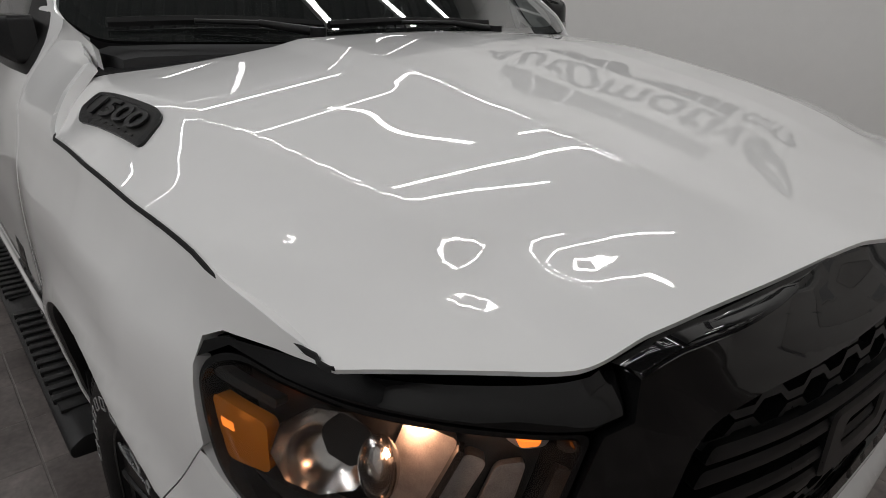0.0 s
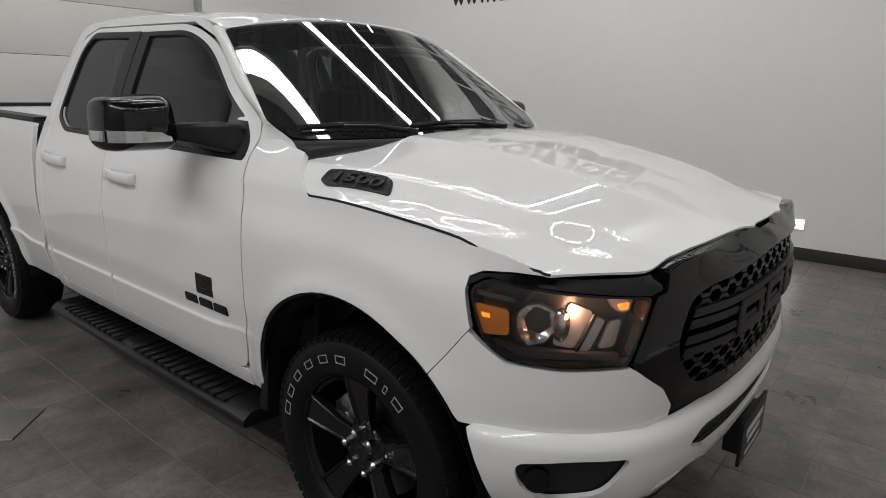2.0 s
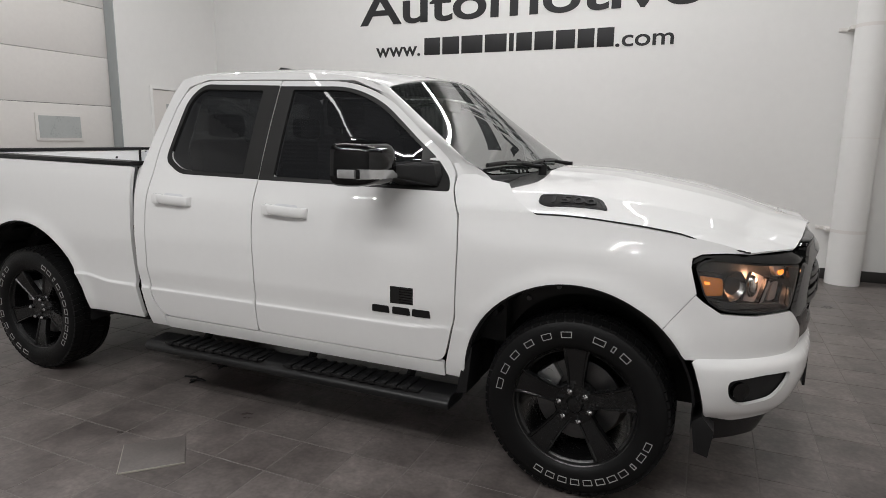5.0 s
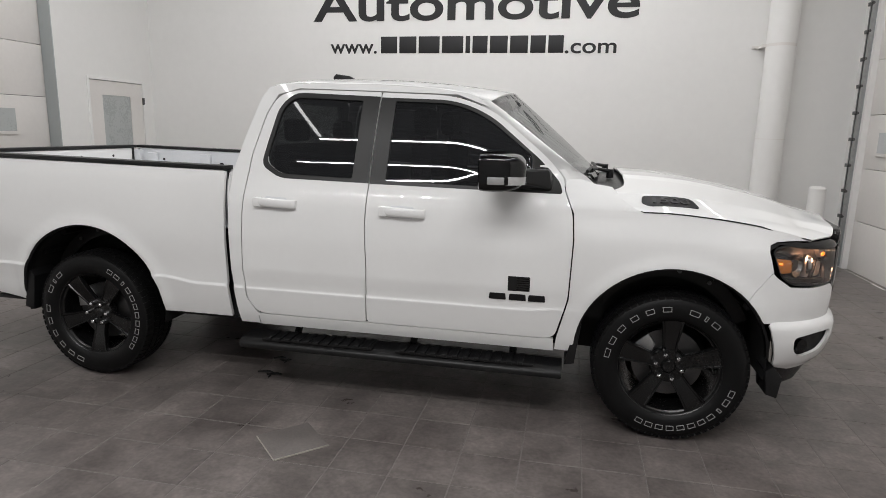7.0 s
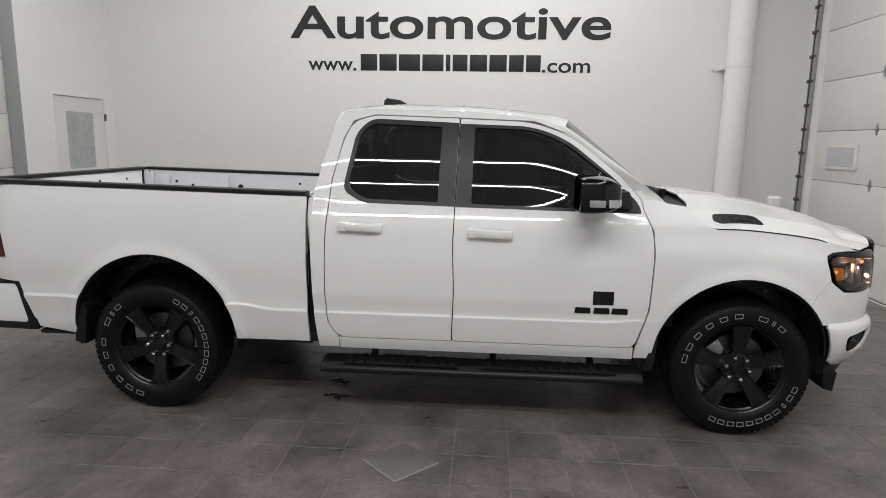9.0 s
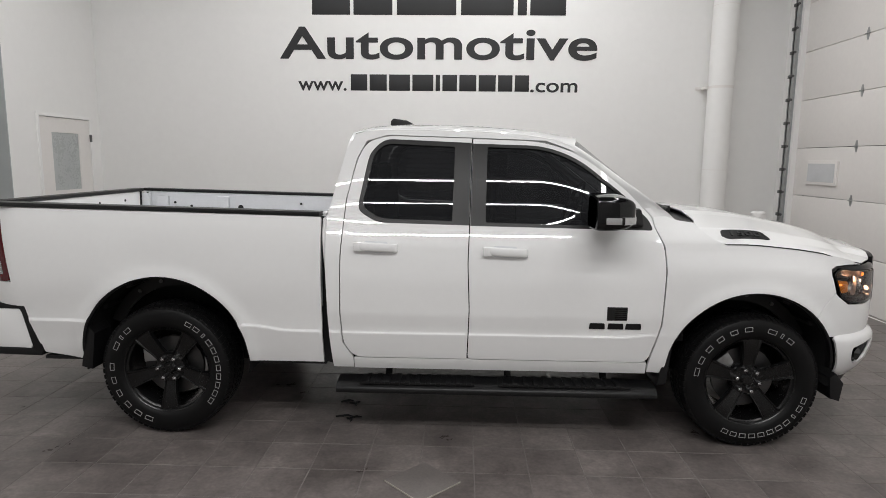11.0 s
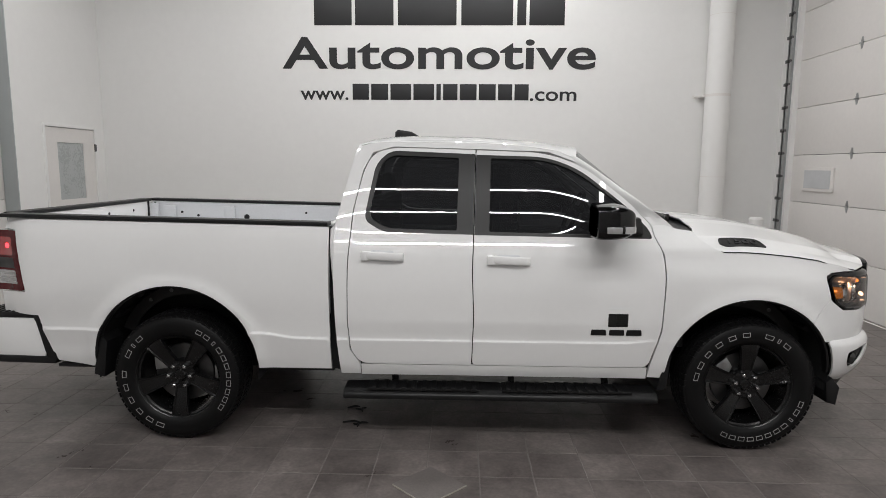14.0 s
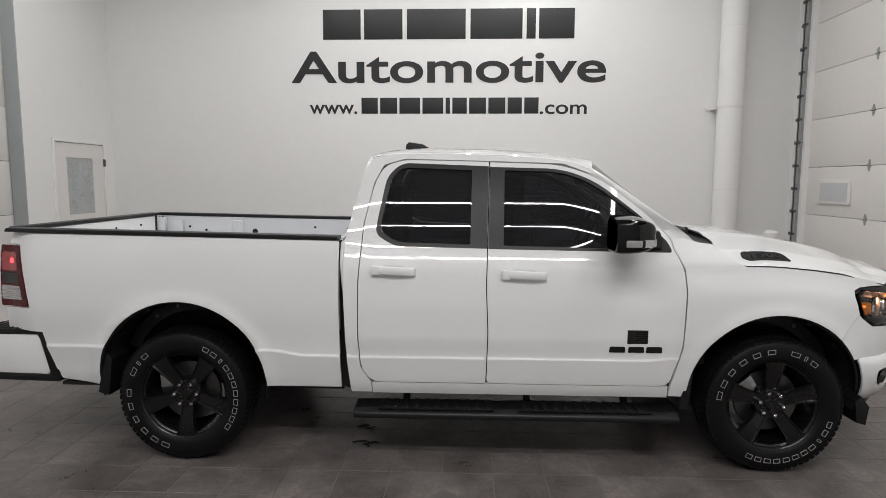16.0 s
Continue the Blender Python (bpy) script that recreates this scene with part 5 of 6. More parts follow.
bo = [(-s_w, 0.690)] + [(v, 0.705) for v in np.linspace(-s_w + 0.02, s_w - 0.02, 70)] + [(s_w, 0.690), (s_at(0.475), 0.62), (s_at(0.505), 0.52), (s_at(0.53), 0.435), (s_at(0.60), 0.42)]
bo += [(v, 0.405) for v in np.linspace(s_at(0.66), -s_at(0.66), 50)] + [(-s_at(0.60), 0.42), (-s_at(0.53), 0.435), (-s_at(0.505), 0.52), (-s_at(0.475), 0.62)]
bumper = part("front_bumper", sheet(bo, nose(0.0, bump_prof), step=0.03, holes=[fog, fog_l, slot, low, low_l], flange=0.014, edge=0.006, turned=-1), M_PAINT, truck, "white bumper with black openings")
part("bumper_backing", sheet(bo, nose(-0.026, bump_prof), step=0.05, flange=0, edge=0, turned=-1), M_LINER, bumper, "dark recess behind the bumper")
for sg in (1, -1):
    bm = bmesh.new()
    s0 = s_at(0.66) + 0.03
    p, pn = Vector(nose(-0.030, bump_prof)(s0, 0.572)), plan(s0)
    d = Vector((pn[2], pn[3], 0))
    rod(bm, p, p + d * 0.025, 0.034, 24, 0.036)
    for v in bm.verts:
        v.co.y *= sg
    part("fog_lamp", bm, M_GLOSS, bumper, "round dark fog lamp")
for hole_name, zz in (("slot_bar", 0.57), ("slot_bar", 0.615)):
    bm = sheet([(-0.49, zz - 0.006), (0.49, zz - 0.006), (0.49, zz + 0.006), (-0.49, zz + 0.006)], nose(-0.018, bump_prof), step=0.05, flange=0.006, turned=-1)
    part(hole_name, bm, M_BLACK, bumper)
# air dam
dam = [(s_at(0.52), 0.43)] + [(v, 0.415) for v in np.linspace(s_at(0.6), -s_at(0.6), 40)] + [(-s_at(0.52), 0.43), (-s_at(0.53), 0.30), (-s_at(0.58), 0.275)] + [(v, 0.30) for v in np.linspace(-s_at(0.64), s_at(0.64), 40)] + [(s_at(0.58), 0.275), (s_at(0.53), 0.30)]
part("air_dam", sheet(dam, nose(0.0, lambda s, z: 0.955 - 0.45 * (0.43 - z)), step=0.05, flange=0.02, turned=-1), M_BLACK, truck, "black lower air dam")

# plate with unreadable lines
bm = new_box(0.957, 0.969, -0.195, 0.115, 0.372, 0.530, bevel=0.003)
plate = part("plate_holder", bm, M_BLACK, truck, "black dealer plate with pale lines")
for py0, py1, pz0, pz1 in ((-0.15, 0.07, 0.465, 0.49), (-0.12, 0.04, 0.43, 0.45), (-0.14, 0.06, 0.392, 0.404)):
    part("plate_bar", new_box(0.9685, 0.9705, py0, py1, pz0, pz1), M_PLATE, plate, "pale printed bar")
part("plate_bracket", new_box(0.90, 0.958, -0.15, 0.07, 0.39, 0.51, bevel=0.004), M_BLACK, plate)

# grille: surround, backing, two layers of bars
gs_t = lambda v: top_z(v) - 0.010
sgo = [(v, 0.712) for v in np.linspace(-S_GB + 0.02, S_GB - 0.02, 30)] + [(S_GB, 0.722), (S_GB + 0.05, 0.795), (lamp_s(1.0) - 0.005, 0.858), (lamp_s(0.945), 0.886), (lamp_s(1.075), 1.062), (lamp_s(1.15), 1.072)]
s2 = lamp_s(1.15)
sgo += [(v, gs_t(v)) for v in np.linspace(s2, 0.10, 36)] + [(0.08, gs_t(0.1) - 0.02)]
right = sgo[30:]
sgo = sgo[:30] + right + [(-a, b) for a, b in right[::-1]]
ghole = rounded([(-0.55, 0.775, 0.05), (0.55, 0.775, 0.05), (0.645, 0.90, 0.06), (0.605, 1.040, 0.05), (0.52, 1.064, 0.05), (0.0, 1.098, 0.2), (-0.52, 1.064, 0.05), (-0.605, 1.040, 0.05), (-0.645, 0.90, 0.06)], 0.05)


def grille_prof(s, z):
    return 1.024 + 0.030 * float(smooth(0.75, 0.35, abs(s))) * float(smooth(1.20, 1.0, z)) - 0.05 * float(smooth(1.08, 1.2, z)) * float(smooth(0.6, 0.3, abs(s))) - 0.02 * float(smooth(0.85, 0.71, z))


grille = part("grille", sheet(sgo, nose(0.0, grille_prof), step=0.03, holes=[ghole], flange=0.06, edge=0.008, turned=-1), M_GLOSS, truck, "gloss black grille surround")
part("grille_backing", sheet(ghole, nose(-0.075, grille_prof), step=0.06, flange=0, edge=0, turned=-1), M_LINER, grille)
# plate that closes the joint between the bonnet's leading edge and the grille
bm = bmesh.new()
last = None
for v in np.linspace(-s2, s2, 61):
    top = Vector(nose(-0.004, grille_prof)(float(v), gs_t(max(abs(v), 0.1)) - 0.004))
    q = min(abs(top.y), 0.9)
    back = Vector((float(LEAD(q)) - 0.015, top.y, float(FRONT_Z(q)) - 0.013))
    row = [bm.verts.new(top), bm.verts.new(top.lerp(back, 0.15) + Vector((0, 0, 0.004))), bm.verts.new(top.lerp(back, 0.6) + Vector((0, 0, 0.003))), bm.verts.new(back)]
    if last:
        for k in range(3):
            bm.faces.new((last[k], row[k], row[k + 1], last[k + 1]))
    last = row
bmesh.ops.recalc_face_normals(bm, faces=bm.faces[:])
part("grille_top_plate", bm, M_GLOSS, grille, "gloss black plate under the bonnet edge")
for row in (0, 1, 2, 7, 8, 9):
    zc = 0.792 + row * 0.031
    bm = bmesh.new()
    prev = None
    for k, s in enumerate(np.linspace(-0.66, 0.66, 89)):
        if not inside(ghole, np.array([[s, zc]]))[0]:
            prev = None
            continue
        wob = 0.0075 if ((k + (row % 2) * 3) // 3) % 2 else -0.0075
        cur = []
        for dz, off in ((-0.006, -0.055), (-0.006, -0.02), (0.006, -0.02), (0.006, -0.055)):
            cur.append(bm.verts.new(nose(off, grille_prof)(float(s), zc + dz + wob)))
        if prev:
            for j in range(4):
                bm.faces.new((prev[j], cur[j], cur[(j + 1) % 4], prev[(j + 1) % 4]))
        prev = cur
    bmesh.ops.recalc_face_normals(bm, faces=bm.faces[:])
    part("grille_bar", bm, M_GRILLE, grille)
# raised trade mark as plain shapes
for a0, a1 in ((-0.36, -0.15), (-0.11, 0.11), (0.15, 0.36)):
    out = rounded([(a0, 0.875), (a1, 0.875), (a1, 0.985), (a0, 0.985)], 0.02)
    inn = rounded([(a0 + 0.045, 0.915), (a1 - 0.045, 0.915), (a1 - 0.045, 0.955), (a0 + 0.045, 0.955)], 0.01)
    part("badge_block", sheet(out, nose(0.0, grille_prof), step=0.03, holes=[inn], flange=0.03, turned=-1), M_GRILLE, grille, "plain raised black shape")
for zz, w in ((0.884, 0.615), (0.918, 0.61), (0.962, 0.60), (0.994, 0.59)):
    part("grille_crossbar", sheet(rounded([(-w, zz - 0.012), (w, zz - 0.012), (w - 0.01, zz + 0.012), (-w + 0.01, zz + 0.012)], 0.008), nose(-0.006, grille_prof), step=0.04, flange=0.03, turned=-1), M_GRILLE, grille)

# bonnet side badge with the number
def on_badge(off):
    def f(u, v):
        p, q, w = Vector(hood(u, v)), Vector(hood(u, v + 0.004)), Vector(hood(u + 0.004, v))
        return tuple(p + (w - p).cross(q - p).normalized() * off)
    return f


bo2 = rounded([(-0.208, -0.928, 0.012), (-0.205, -0.889, 0.014), (0.02, -0.859, 0.02), (0.054, -0.864, 0.02), (0.088, -0.916, 0.016), (-0.168, -0.943, 0.03)], 0.02)
bmid = np.mean(np.array(bo2), 0)
badge = part("bonnet_badge", sheet(bo2, on_badge(0.009), step=0.012, flange=0.016, edge=0.004, holes=[[(bmid[0] + (a - bmid[0]) * 0.88, bmid[1] + (b - bmid[1]) * 0.70) for a, b in bo2]]), M_BLACK, truck, "black vent badge with raised number")
bi2 = [(bmid[0] + (a - bmid[0]) * 0.90, bmid[1] + (b - bmid[1]) * 0.74) for a, b in bo2]
part("badge_recess", sheet(bi2, on_badge(0.004), step=0.015, flange=0, edge=0), M_SATIN, badge)
num = letters("badge_number", "1500", M_SIGN, 0.040, 0.185, Matrix.Identity(4), badge, "raised black numerals", bold=0.02, depth=0.004)
f2, f3 = on_badge(0.0052), on_badge(0.0092)
for v in num.data.vertices:
    v.co = Vector((f3 if v.co.z > 0 else f2)(-0.150 + v.co.x, -0.924 + 0.107 * v.co.x + v.co.y * 0.80))
split_letters(num, "numeral")
for k in range(6):
    q0, q1 = -0.105 + k * 0.026, -0.087 + k * 0.026
    b0, b1 = -0.9300 + 0.107 * (q0 + 0.15), -0.9300 + 0.107 * (q1 + 0.15)
    part("badge_bar", sheet([(q0, b0 - 0.004), (q1, b1 - 0.004), (q1, b1), (q0, b0)], on_badge(0.006), step=0.02, flange=0.003, edge=0.0005), M_BLACK, badge)
flanks.append(badge)
door_parts.append((badge, [o for o in badge.children]))

# door emblem: plain shapes
for a0, a1 in ((-0.985, -0.89), (-0.875, -0.78), (-0.77, -0.675)):
    flank_part("door_emblem", rounded([(a0, 0.716), (a1, 0.716), (a1 - 0.004, 0.752), (a0 + 0.004, 0.752)], 0.006), M_BLACK, "plain raised black shape", fn=flank(0.006), step=0.02, flange=0.008, edge=0.002)
dec = flank_part("door_decal", rounded([(-0.882, 0.770), (-0.762, 0.772), (-0.762, 0.853), (-0.882, 0.853)], 0.002), M_SATIN, "small square black decal", fn=flank(0.0016), step=0.03, flange=0.0014, edge=0.0003)
dsub = [part("decal_stripe", sheet([(-0.835, 0.777 + k * 0.0125), (-0.767, 0.777 + k * 0.0125), (-0.767, 0.782 + k * 0.0125), (-0.835, 0.782 + k * 0.0125)], flank(0.0022), step=0.03, flange=0, edge=0), M_GLOSS, dec) for k in range(6)]
door_parts.append((dec, dsub))

# ---- mirrors ----
bm = bmesh.new()
prof = rounded([(-1.300, 1.365, 0.05), (-1.292, 1.515, 0.04), (-1.06, 1.535, 0.04), (-1.035, 1.365, 0.03), (-1.07, 1.328, 0.04), (-1.27, 1.332, 0.04)], 0.04)
n = len(prof)
rings = []
for k, (x, sc) in enumerate(((-1.028, 0.90), (-1.022, 0.97), (-1.0, 1.0), (-0.955, 1.0), (-0.91, 0.975), (-0.875, 0.925), (-0.847, 0.845), (-0.825, 0.73), (-0.81, 0.58), (-0.80, 0.38), (-0.796, 0.15))):
    cy, cz2 = -1.165, 1.43
    rings.append([bm.verts.new((x, cy + (a - cy) * sc, cz2 + (b - cz2) * sc)) for a, b in prof])
for a, b in zip(rings, rings[1:]):
    for j in range(n):
        bm.faces.new((a[j], a[(j + 1) % n], b[(j + 1) % n], b[j]))
bm.faces.new(rings[0])
bm.faces.new(rings[-1])
bmesh.ops.recalc_face_normals(bm, faces=bm.faces[:])
mirror = part("wing_mirror", bm, M_GLOSS, truck, "gloss black wing mirror with clear indicator")
ms = []
bm = bmesh.new()
rings = []
for y, x0, x1, z0, z1 in ((-1.11, -0.955, -0.865, 1.368, 1.424), (-1.06, -0.95, -0.855, 1.366, 1.426), (-1.01, -0.93, -0.80, 1.356, 1.428), (-0.975, -0.90, -0.72, 1.340, 1.430), (-0.95, -0.88, -0.675, 1.325, 1.432), (-0.90, -0.87, -0.665, 1.322, 1.432)):
    rings.append([bm.verts.new((a, y, b)) for a, b in rounded([(x0, z0), (x1, z0), (x1 - 0.02, z1), (x0, z1)], 0.018)])
for a, b in zip(rings, rings[1:]):
    for j in range(len(a)):
        bm.faces.new((a[j], a[(j + 1) % len(a)], b[(j + 1) % len(a)], b[j]))
bm.faces.new(rings[0])
bm.faces.new(rings[-1])
bmesh.ops.recalc_face_normals(bm, faces=bm.faces[:])
ms.append(part("mirror_arm", bm, M_BLACK, mirror, "matt black mirror arm"))
bm = bmesh.new()
last = None
for hy in np.linspace(-1.292, -1.105, 12):
    reach = abs(hy + 1.165) / 0.136
    fx = float(np.interp(max(reach, 0.42), (0.15, 0.38, 0.58, 0.73, 0.845, 0.925, 0.975, 1.0), (-0.796, -0.80, -0.81, -0.825, -0.847, -0.875, -0.91, -0.955))) + 0.004
    top_in = 1.408 - 0.022 * float(smooth(-1.16, -1.105, hy))
    row = [bm.verts.new((fx + dx, hy, hz)) for dx, hz in ((-0.02, 1.366), (0.0, 1.370), (0.001, (1.370 + top_in) / 2), (0.0, top_in), (-0.02, top_in + 0.004))]
    if last:
        for k in range(4):
            bm.faces.new((last[k], row[k], row[k + 1], last[k + 1]))
    last = row
bmesh.ops.recalc_face_normals(bm, faces=bm.faces[:])
ms.append(part("indicator", bm, M_CLEAR, mirror, "clear indicator strip"))
ms.append(part("indicator_side", new_box(-0.98, -0.895, -1.309, -1.285, 1.370, 1.408, bevel=0.006), M_CLEAR, mirror, "clear indicator strip"))
bm = bmesh.new()
prism(bm, [(a * 0.9 - 0.1165, 1.43 + (b - 1.43) * 0.86) for a, b in prof], -1.028, -1.024, "x")
ms.append(part("mirror_glass", bm, M_CHROME, mirror, "mirror glass"))
flanks.append(mirror)
door_parts.append((mirror, ms))

# ---- running boards ----
bm = bmesh.new()
prism(bm, rounded([(-1.05, 0.295), (-0.86, 0.285), (-0.85, 0.33), (-0.88, 0.362), (-1.015, 0.355), (-1.053, 0.328)], 0.015), -2.505, -0.565, "x", bevel=0.008)
board = part("running_board", bm, M_BLACK, truck, "black ribbed running board")
bs = []
for a0, a1 in ((-2.36, -1.66), (-1.52, -0.72)):
    bm = bmesh.new()
    box(bm, a0, a1, -1.036, -0.885, 0.350, 0.362, bevel=0.003)
    k = a0 + 0.03
    while k < a1 - 0.03:
        box(bm, k, k + 0.030, -1.044, -0.89, 0.352, 0.371, bevel=0.004)
        k += 0.062
    bs.append(part("step_pad", bm, M_BLACK, board, "ribbed rubber step pad"))
for k in (-2.2, -1.45, -0.85):
    bm = bmesh.new()
    rod(bm, (k, -0.90, 0.32), (k, -0.78, 0.46), 0.022, 10)
    bs.append(part("bracket", bm, M_LINER, board))
flanks.append(board)
door_parts.append((board, bs))
bm = bmesh.new()
prism(bm, [(-4.112, 0.405), (-4.045, 0.388), (-4.015, 0.62), (-4.05, 0.66), (-4.088, 0.56)], -0.985, -0.80, "y", bevel=0.006)
flanks.append(part("mud_flap", bm, M_BLACK, truck, "black mud flap"))
bm = bmesh.new()
prism(bm, [(-0.555, 0.36), (-0.50, 0.37), (-0.475, 0.60), (-0.505, 0.60), (-0.52, 0.53)], -0.985, -0.78, "y", bevel=0.006)
flanks.append(part("mud_flap", bm, M_BLACK, truck, "black mud flap"))
bm = bmesh.new()
prism(bm, [(0.49, 0.30), (0.545, 0.285), (0.56, 0.40), (0.51, 0.46), (0.475, 0.43)], -0.985, -0.80, "y", bevel=0.006)
flanks.append(part("mud_flap", bm, M_BLACK, truck, "black front spat"))

# ---- wheels ----
TR_R = 0.412


def wheel(turn, marks):
    w = part("wheel", (lambda b: (lathe(b, [(0.262, -0.115), (0.270, -0.122), (0.262, -0.105), (0.246, -0.095), (0.240, 0.02), (0.215, 0.10), (0.262, 0.115)], 64), b)[-1])(bmesh.new()), M_RIM, truck, "satin black five-spoke wheel")
    tyre_prof = [(0.255, -0.100), (0.268, -0.122), (0.292, -0.134), (0.325, -0.138), (0.350, -0.136), (0.372, -0.129), (0.389, -0.118), (0.396, -0.104), (0.400, -0.06), (0.400, 0.06), (0.397, 0.104), (0.385, 0.122), (0.35, 0.136), (0.30, 0.135), (0.262, 0.115)]
    bm = bmesh.new()
    lathe(bm, tyre_prof, 96)
    tyre = part("tyre", bm, M_TYRE, w, "black tyre with raised pale marks")
    # tread blocks, joined
    vs, fs = [], []

    def block(a0, a1, y0, y1, r0, r1, skew=0.0):
        o = len(vs)
        for rr, sh in ((r0, 0), (r1, 0.12)):
            for a, y in ((a0, y0), (a1, y0), (a1, y1), (a0, y1)):
                out = rr - (0.011 * max(0.0, (abs(y) - 0.082) / 0.044) if rr == r1 else 0.0)
                a = a + (0.5 * (a0 + a1) - a) * sh + skew * (y - y0)
                vs.append((out * math.cos(a), y, out * math.sin(a)))
        fs.extend([(o + 4, o + 5, o + 6, o + 7)] + [(o + j, o + (j + 1) % 4, o + 4 + (j + 1) % 4, o + 4 + j) for j in range(4)])
    nt = 66
    for k in range(nt):
        a = 2 * math.pi * k / nt
        d = 2 * math.pi / nt
        for y0, y1, f0, sk in ((-0.126, -0.082, 0.0, 0.5), (-0.072, -0.028, 0.4, -0.9), (-0.020, 0.020, 0.1, 0.9), (0.028, 0.072, 0.6, -0.9), (0.082, 0.126, 0.2, 0.5)):
            r0, r1 = (0.380, 0.4035) if abs(y0 + y1) > 0.18 else (0.395, 0.4045)
            block(a + f0 * d, a + f0 * d + 0.84 * d, y0, y1, r0, r1, sk)
    me = bpy.data.meshes.new("tread")
    me.from_pydata(vs, [], fs)
    me.update()
    me.materials.append(M_TYRE)
    tread = new("tread", me)
    tread.parent = w
    # pale marks on the wall, as plain bars
    word = [(169, 5.0), (156, 4.6), (142, 4.2), (127, 4.2), (112, 4.4), (97, 4.6), (73, 5.2), (62, 1.6), (52, 4.2)]
    word += [(-18 - 9.6 * k, 1.6 if k == 2 else 3.9) for k in range(11)]
    for at, wide in word:
            a = radians(at + marks)
            bm = bmesh.new()
            r0, r1, hw = 0.315, 0.342, radians(wide * 0.86)
            q = [(r0, a - hw), (r0, a + hw), (r1, a + hw), (r1, a - hw)]
            i = [(r0 + 0.0028, a - hw + 0.009), (r0 + 0.0028, a + hw - 0.009), (r1 - 0.0028, a + hw - 0.009), (r1 - 0.0028, a - hw + 0.009)]
            vo = [bm.verts.new((rr * math.cos(t), -0.1392, rr * math.sin(t))) for rr, t in q]
            vi = [bm.verts.new((rr * math.cos(t), -0.1392, rr * math.sin(t))) for rr, t in i]
            for j in range(4):
                bm.faces.new((vo[j], vo[(j + 1) % 4], vi[(j + 1) % 4], vi[j]))
            ex = bmesh.ops.extrude_face_region(bm, geom=bm.faces[:])
            for v in ex["geom"]:
                if isinstance(v, bmesh.types.BMVert):
                    v.co.y += 0.003
            bmesh.ops.recalc_face_normals(bm, faces=bm.faces[:])
            part("sidewall_mark", bm, M_LETTER, tyre, "pale outlined bar")
    # spokes
    for k in range(5):
        a = radians(turn + 72 * k)
        bm = bmesh.new()
        secs = [(0.045, 0.036, -0.072), (0.085, 0.037, -0.080), (0.12, 0.038, -0.089), (0.16, 0.043, -0.098), (0.205, 0.050, -0.107), (0.240, 0.056, -0.112), (0.258, 0.062, -0.112)]
        rows = []
        for rr, hw, y in secs:
            row = []
            for t, dy in ((-1.0, 0.034), (-1.0, 0.005), (-0.93, 0.0), (-0.80, 0.001), (-0.70, 0.007), (0.70, 0.007), (0.80, 0.001), (0.93, 0.0), (1.0, 0.005), (1.0, 0.034)):
                row.append(bm.verts.new((rr, y + dy, t * hw)))
            rows.append(row)
        for u, v in zip(rows, rows[1:]):
            for j in range(len(u) - 1):
                bm.faces.new((u[j], v[j], v[j + 1], u[j + 1]))
            bm.faces.new((u[-1], v[-1], v[0], u[0]))
        bm.faces.new(rows[0])
        bm.faces.new(rows[-1])
        bmesh.ops.recalc_face_normals(bm, faces=bm.faces[:])
        bmesh.ops.rotate(bm, verts=bm.verts[:], cent=(0, 0, 0), matrix=Matrix.Rotation(-a, 3, "Y"))
        part("spoke", bm, M_RIM, w)
    bm = bmesh.new()
    lathe(bm, [(0.0005, -0.092), (0.030, -0.091), (0.036, -0.084), (0.040, -0.078), (0.086, -0.076), (0.094, -0.066), (0.096, -0.02)], 48)
    part("hub", bm, M_RIM, w)
    for k in range(6):
        a = radians(turn + 30 + 60 * k)
        bm = bmesh.new()
        px, pz = 0.0685 * math.cos(a), 0.0685 * math.sin(a)
        rod(bm, (px, -0.070, pz), (px, -0.106, pz), 0.0135, 6, 0.0125)
        rod(bm, (px, -0.106, pz), (px, -0.113, pz), 0.0115, 12, 0.005)
        part("wheel_nut", bm, M_NUT, w, "chrome wheel nut")
    bm = bmesh.new()
    rod(bm, (0, -0.012, 0), (0, 0.012, 0), 0.185, 48)
    part("brake_disc", bm, M_DARKSTEEL, w, "dull steel brake disc")
    return w


def caliper():
    bm = bmesh.new()
    prism(bm, [(-0.175, 0.02), (-0.10, 0.03), (-0.07, 0.10), (-0.11, 0.16), (-0.18, 0.10)], -0.045, 0.05, "y", bevel=0.008)
    rod(bm, (-0.125, -0.05, 0.06), (-0.125, -0.04, 0.06), 0.018, 12)
    rod(bm, (-0.125, -0.05, 0.115), (-0.125, -0.04, 0.115), 0.018, 12)
    return bm


for wx, turn, marks in ((0.0, 18, 0), (-3.569, -90, 80)):
    for side in (-1, 1):
        w = wheel(turn, marks)
        w.matrix_local = pose(wx, side * 0.875, TR_R - LIFT, 0, 0, 0 if side < 0 else 180) @ Matrix.Diagonal((1.017, 1, 1.017, 1))
        cal = part("brake_caliper", caliper(), M_STEEL, w, "grey cast brake caliper")

# ---- cabin ----
bm = bmesh.new()
box(bm, -0.72, -0.42, -0.80, 0.80, 1.10, 1.36, bevel=0.05)
part("dashboard", bm, M_INNER, truck, "dark dashboard")
for sy in (-0.40, 0.40):
    bm = bmesh.new()
    box(bm, -1.55, -1.40, sy - 0.26, sy + 0.26, 1.15, 1.56, bevel=0.06, m=Matrix.Translation((0, 0, 0)))
    seat = part("front_seat", bm, M_INNER, truck, "charcoal cloth seat back")
    bm = new_box(-1.56, -1.45, sy - 0.14, sy + 0.14, 1.59, 1.76, bevel=0.045)
    part("headrest", bm, M_INNER, seat)
bm = bmesh.new()
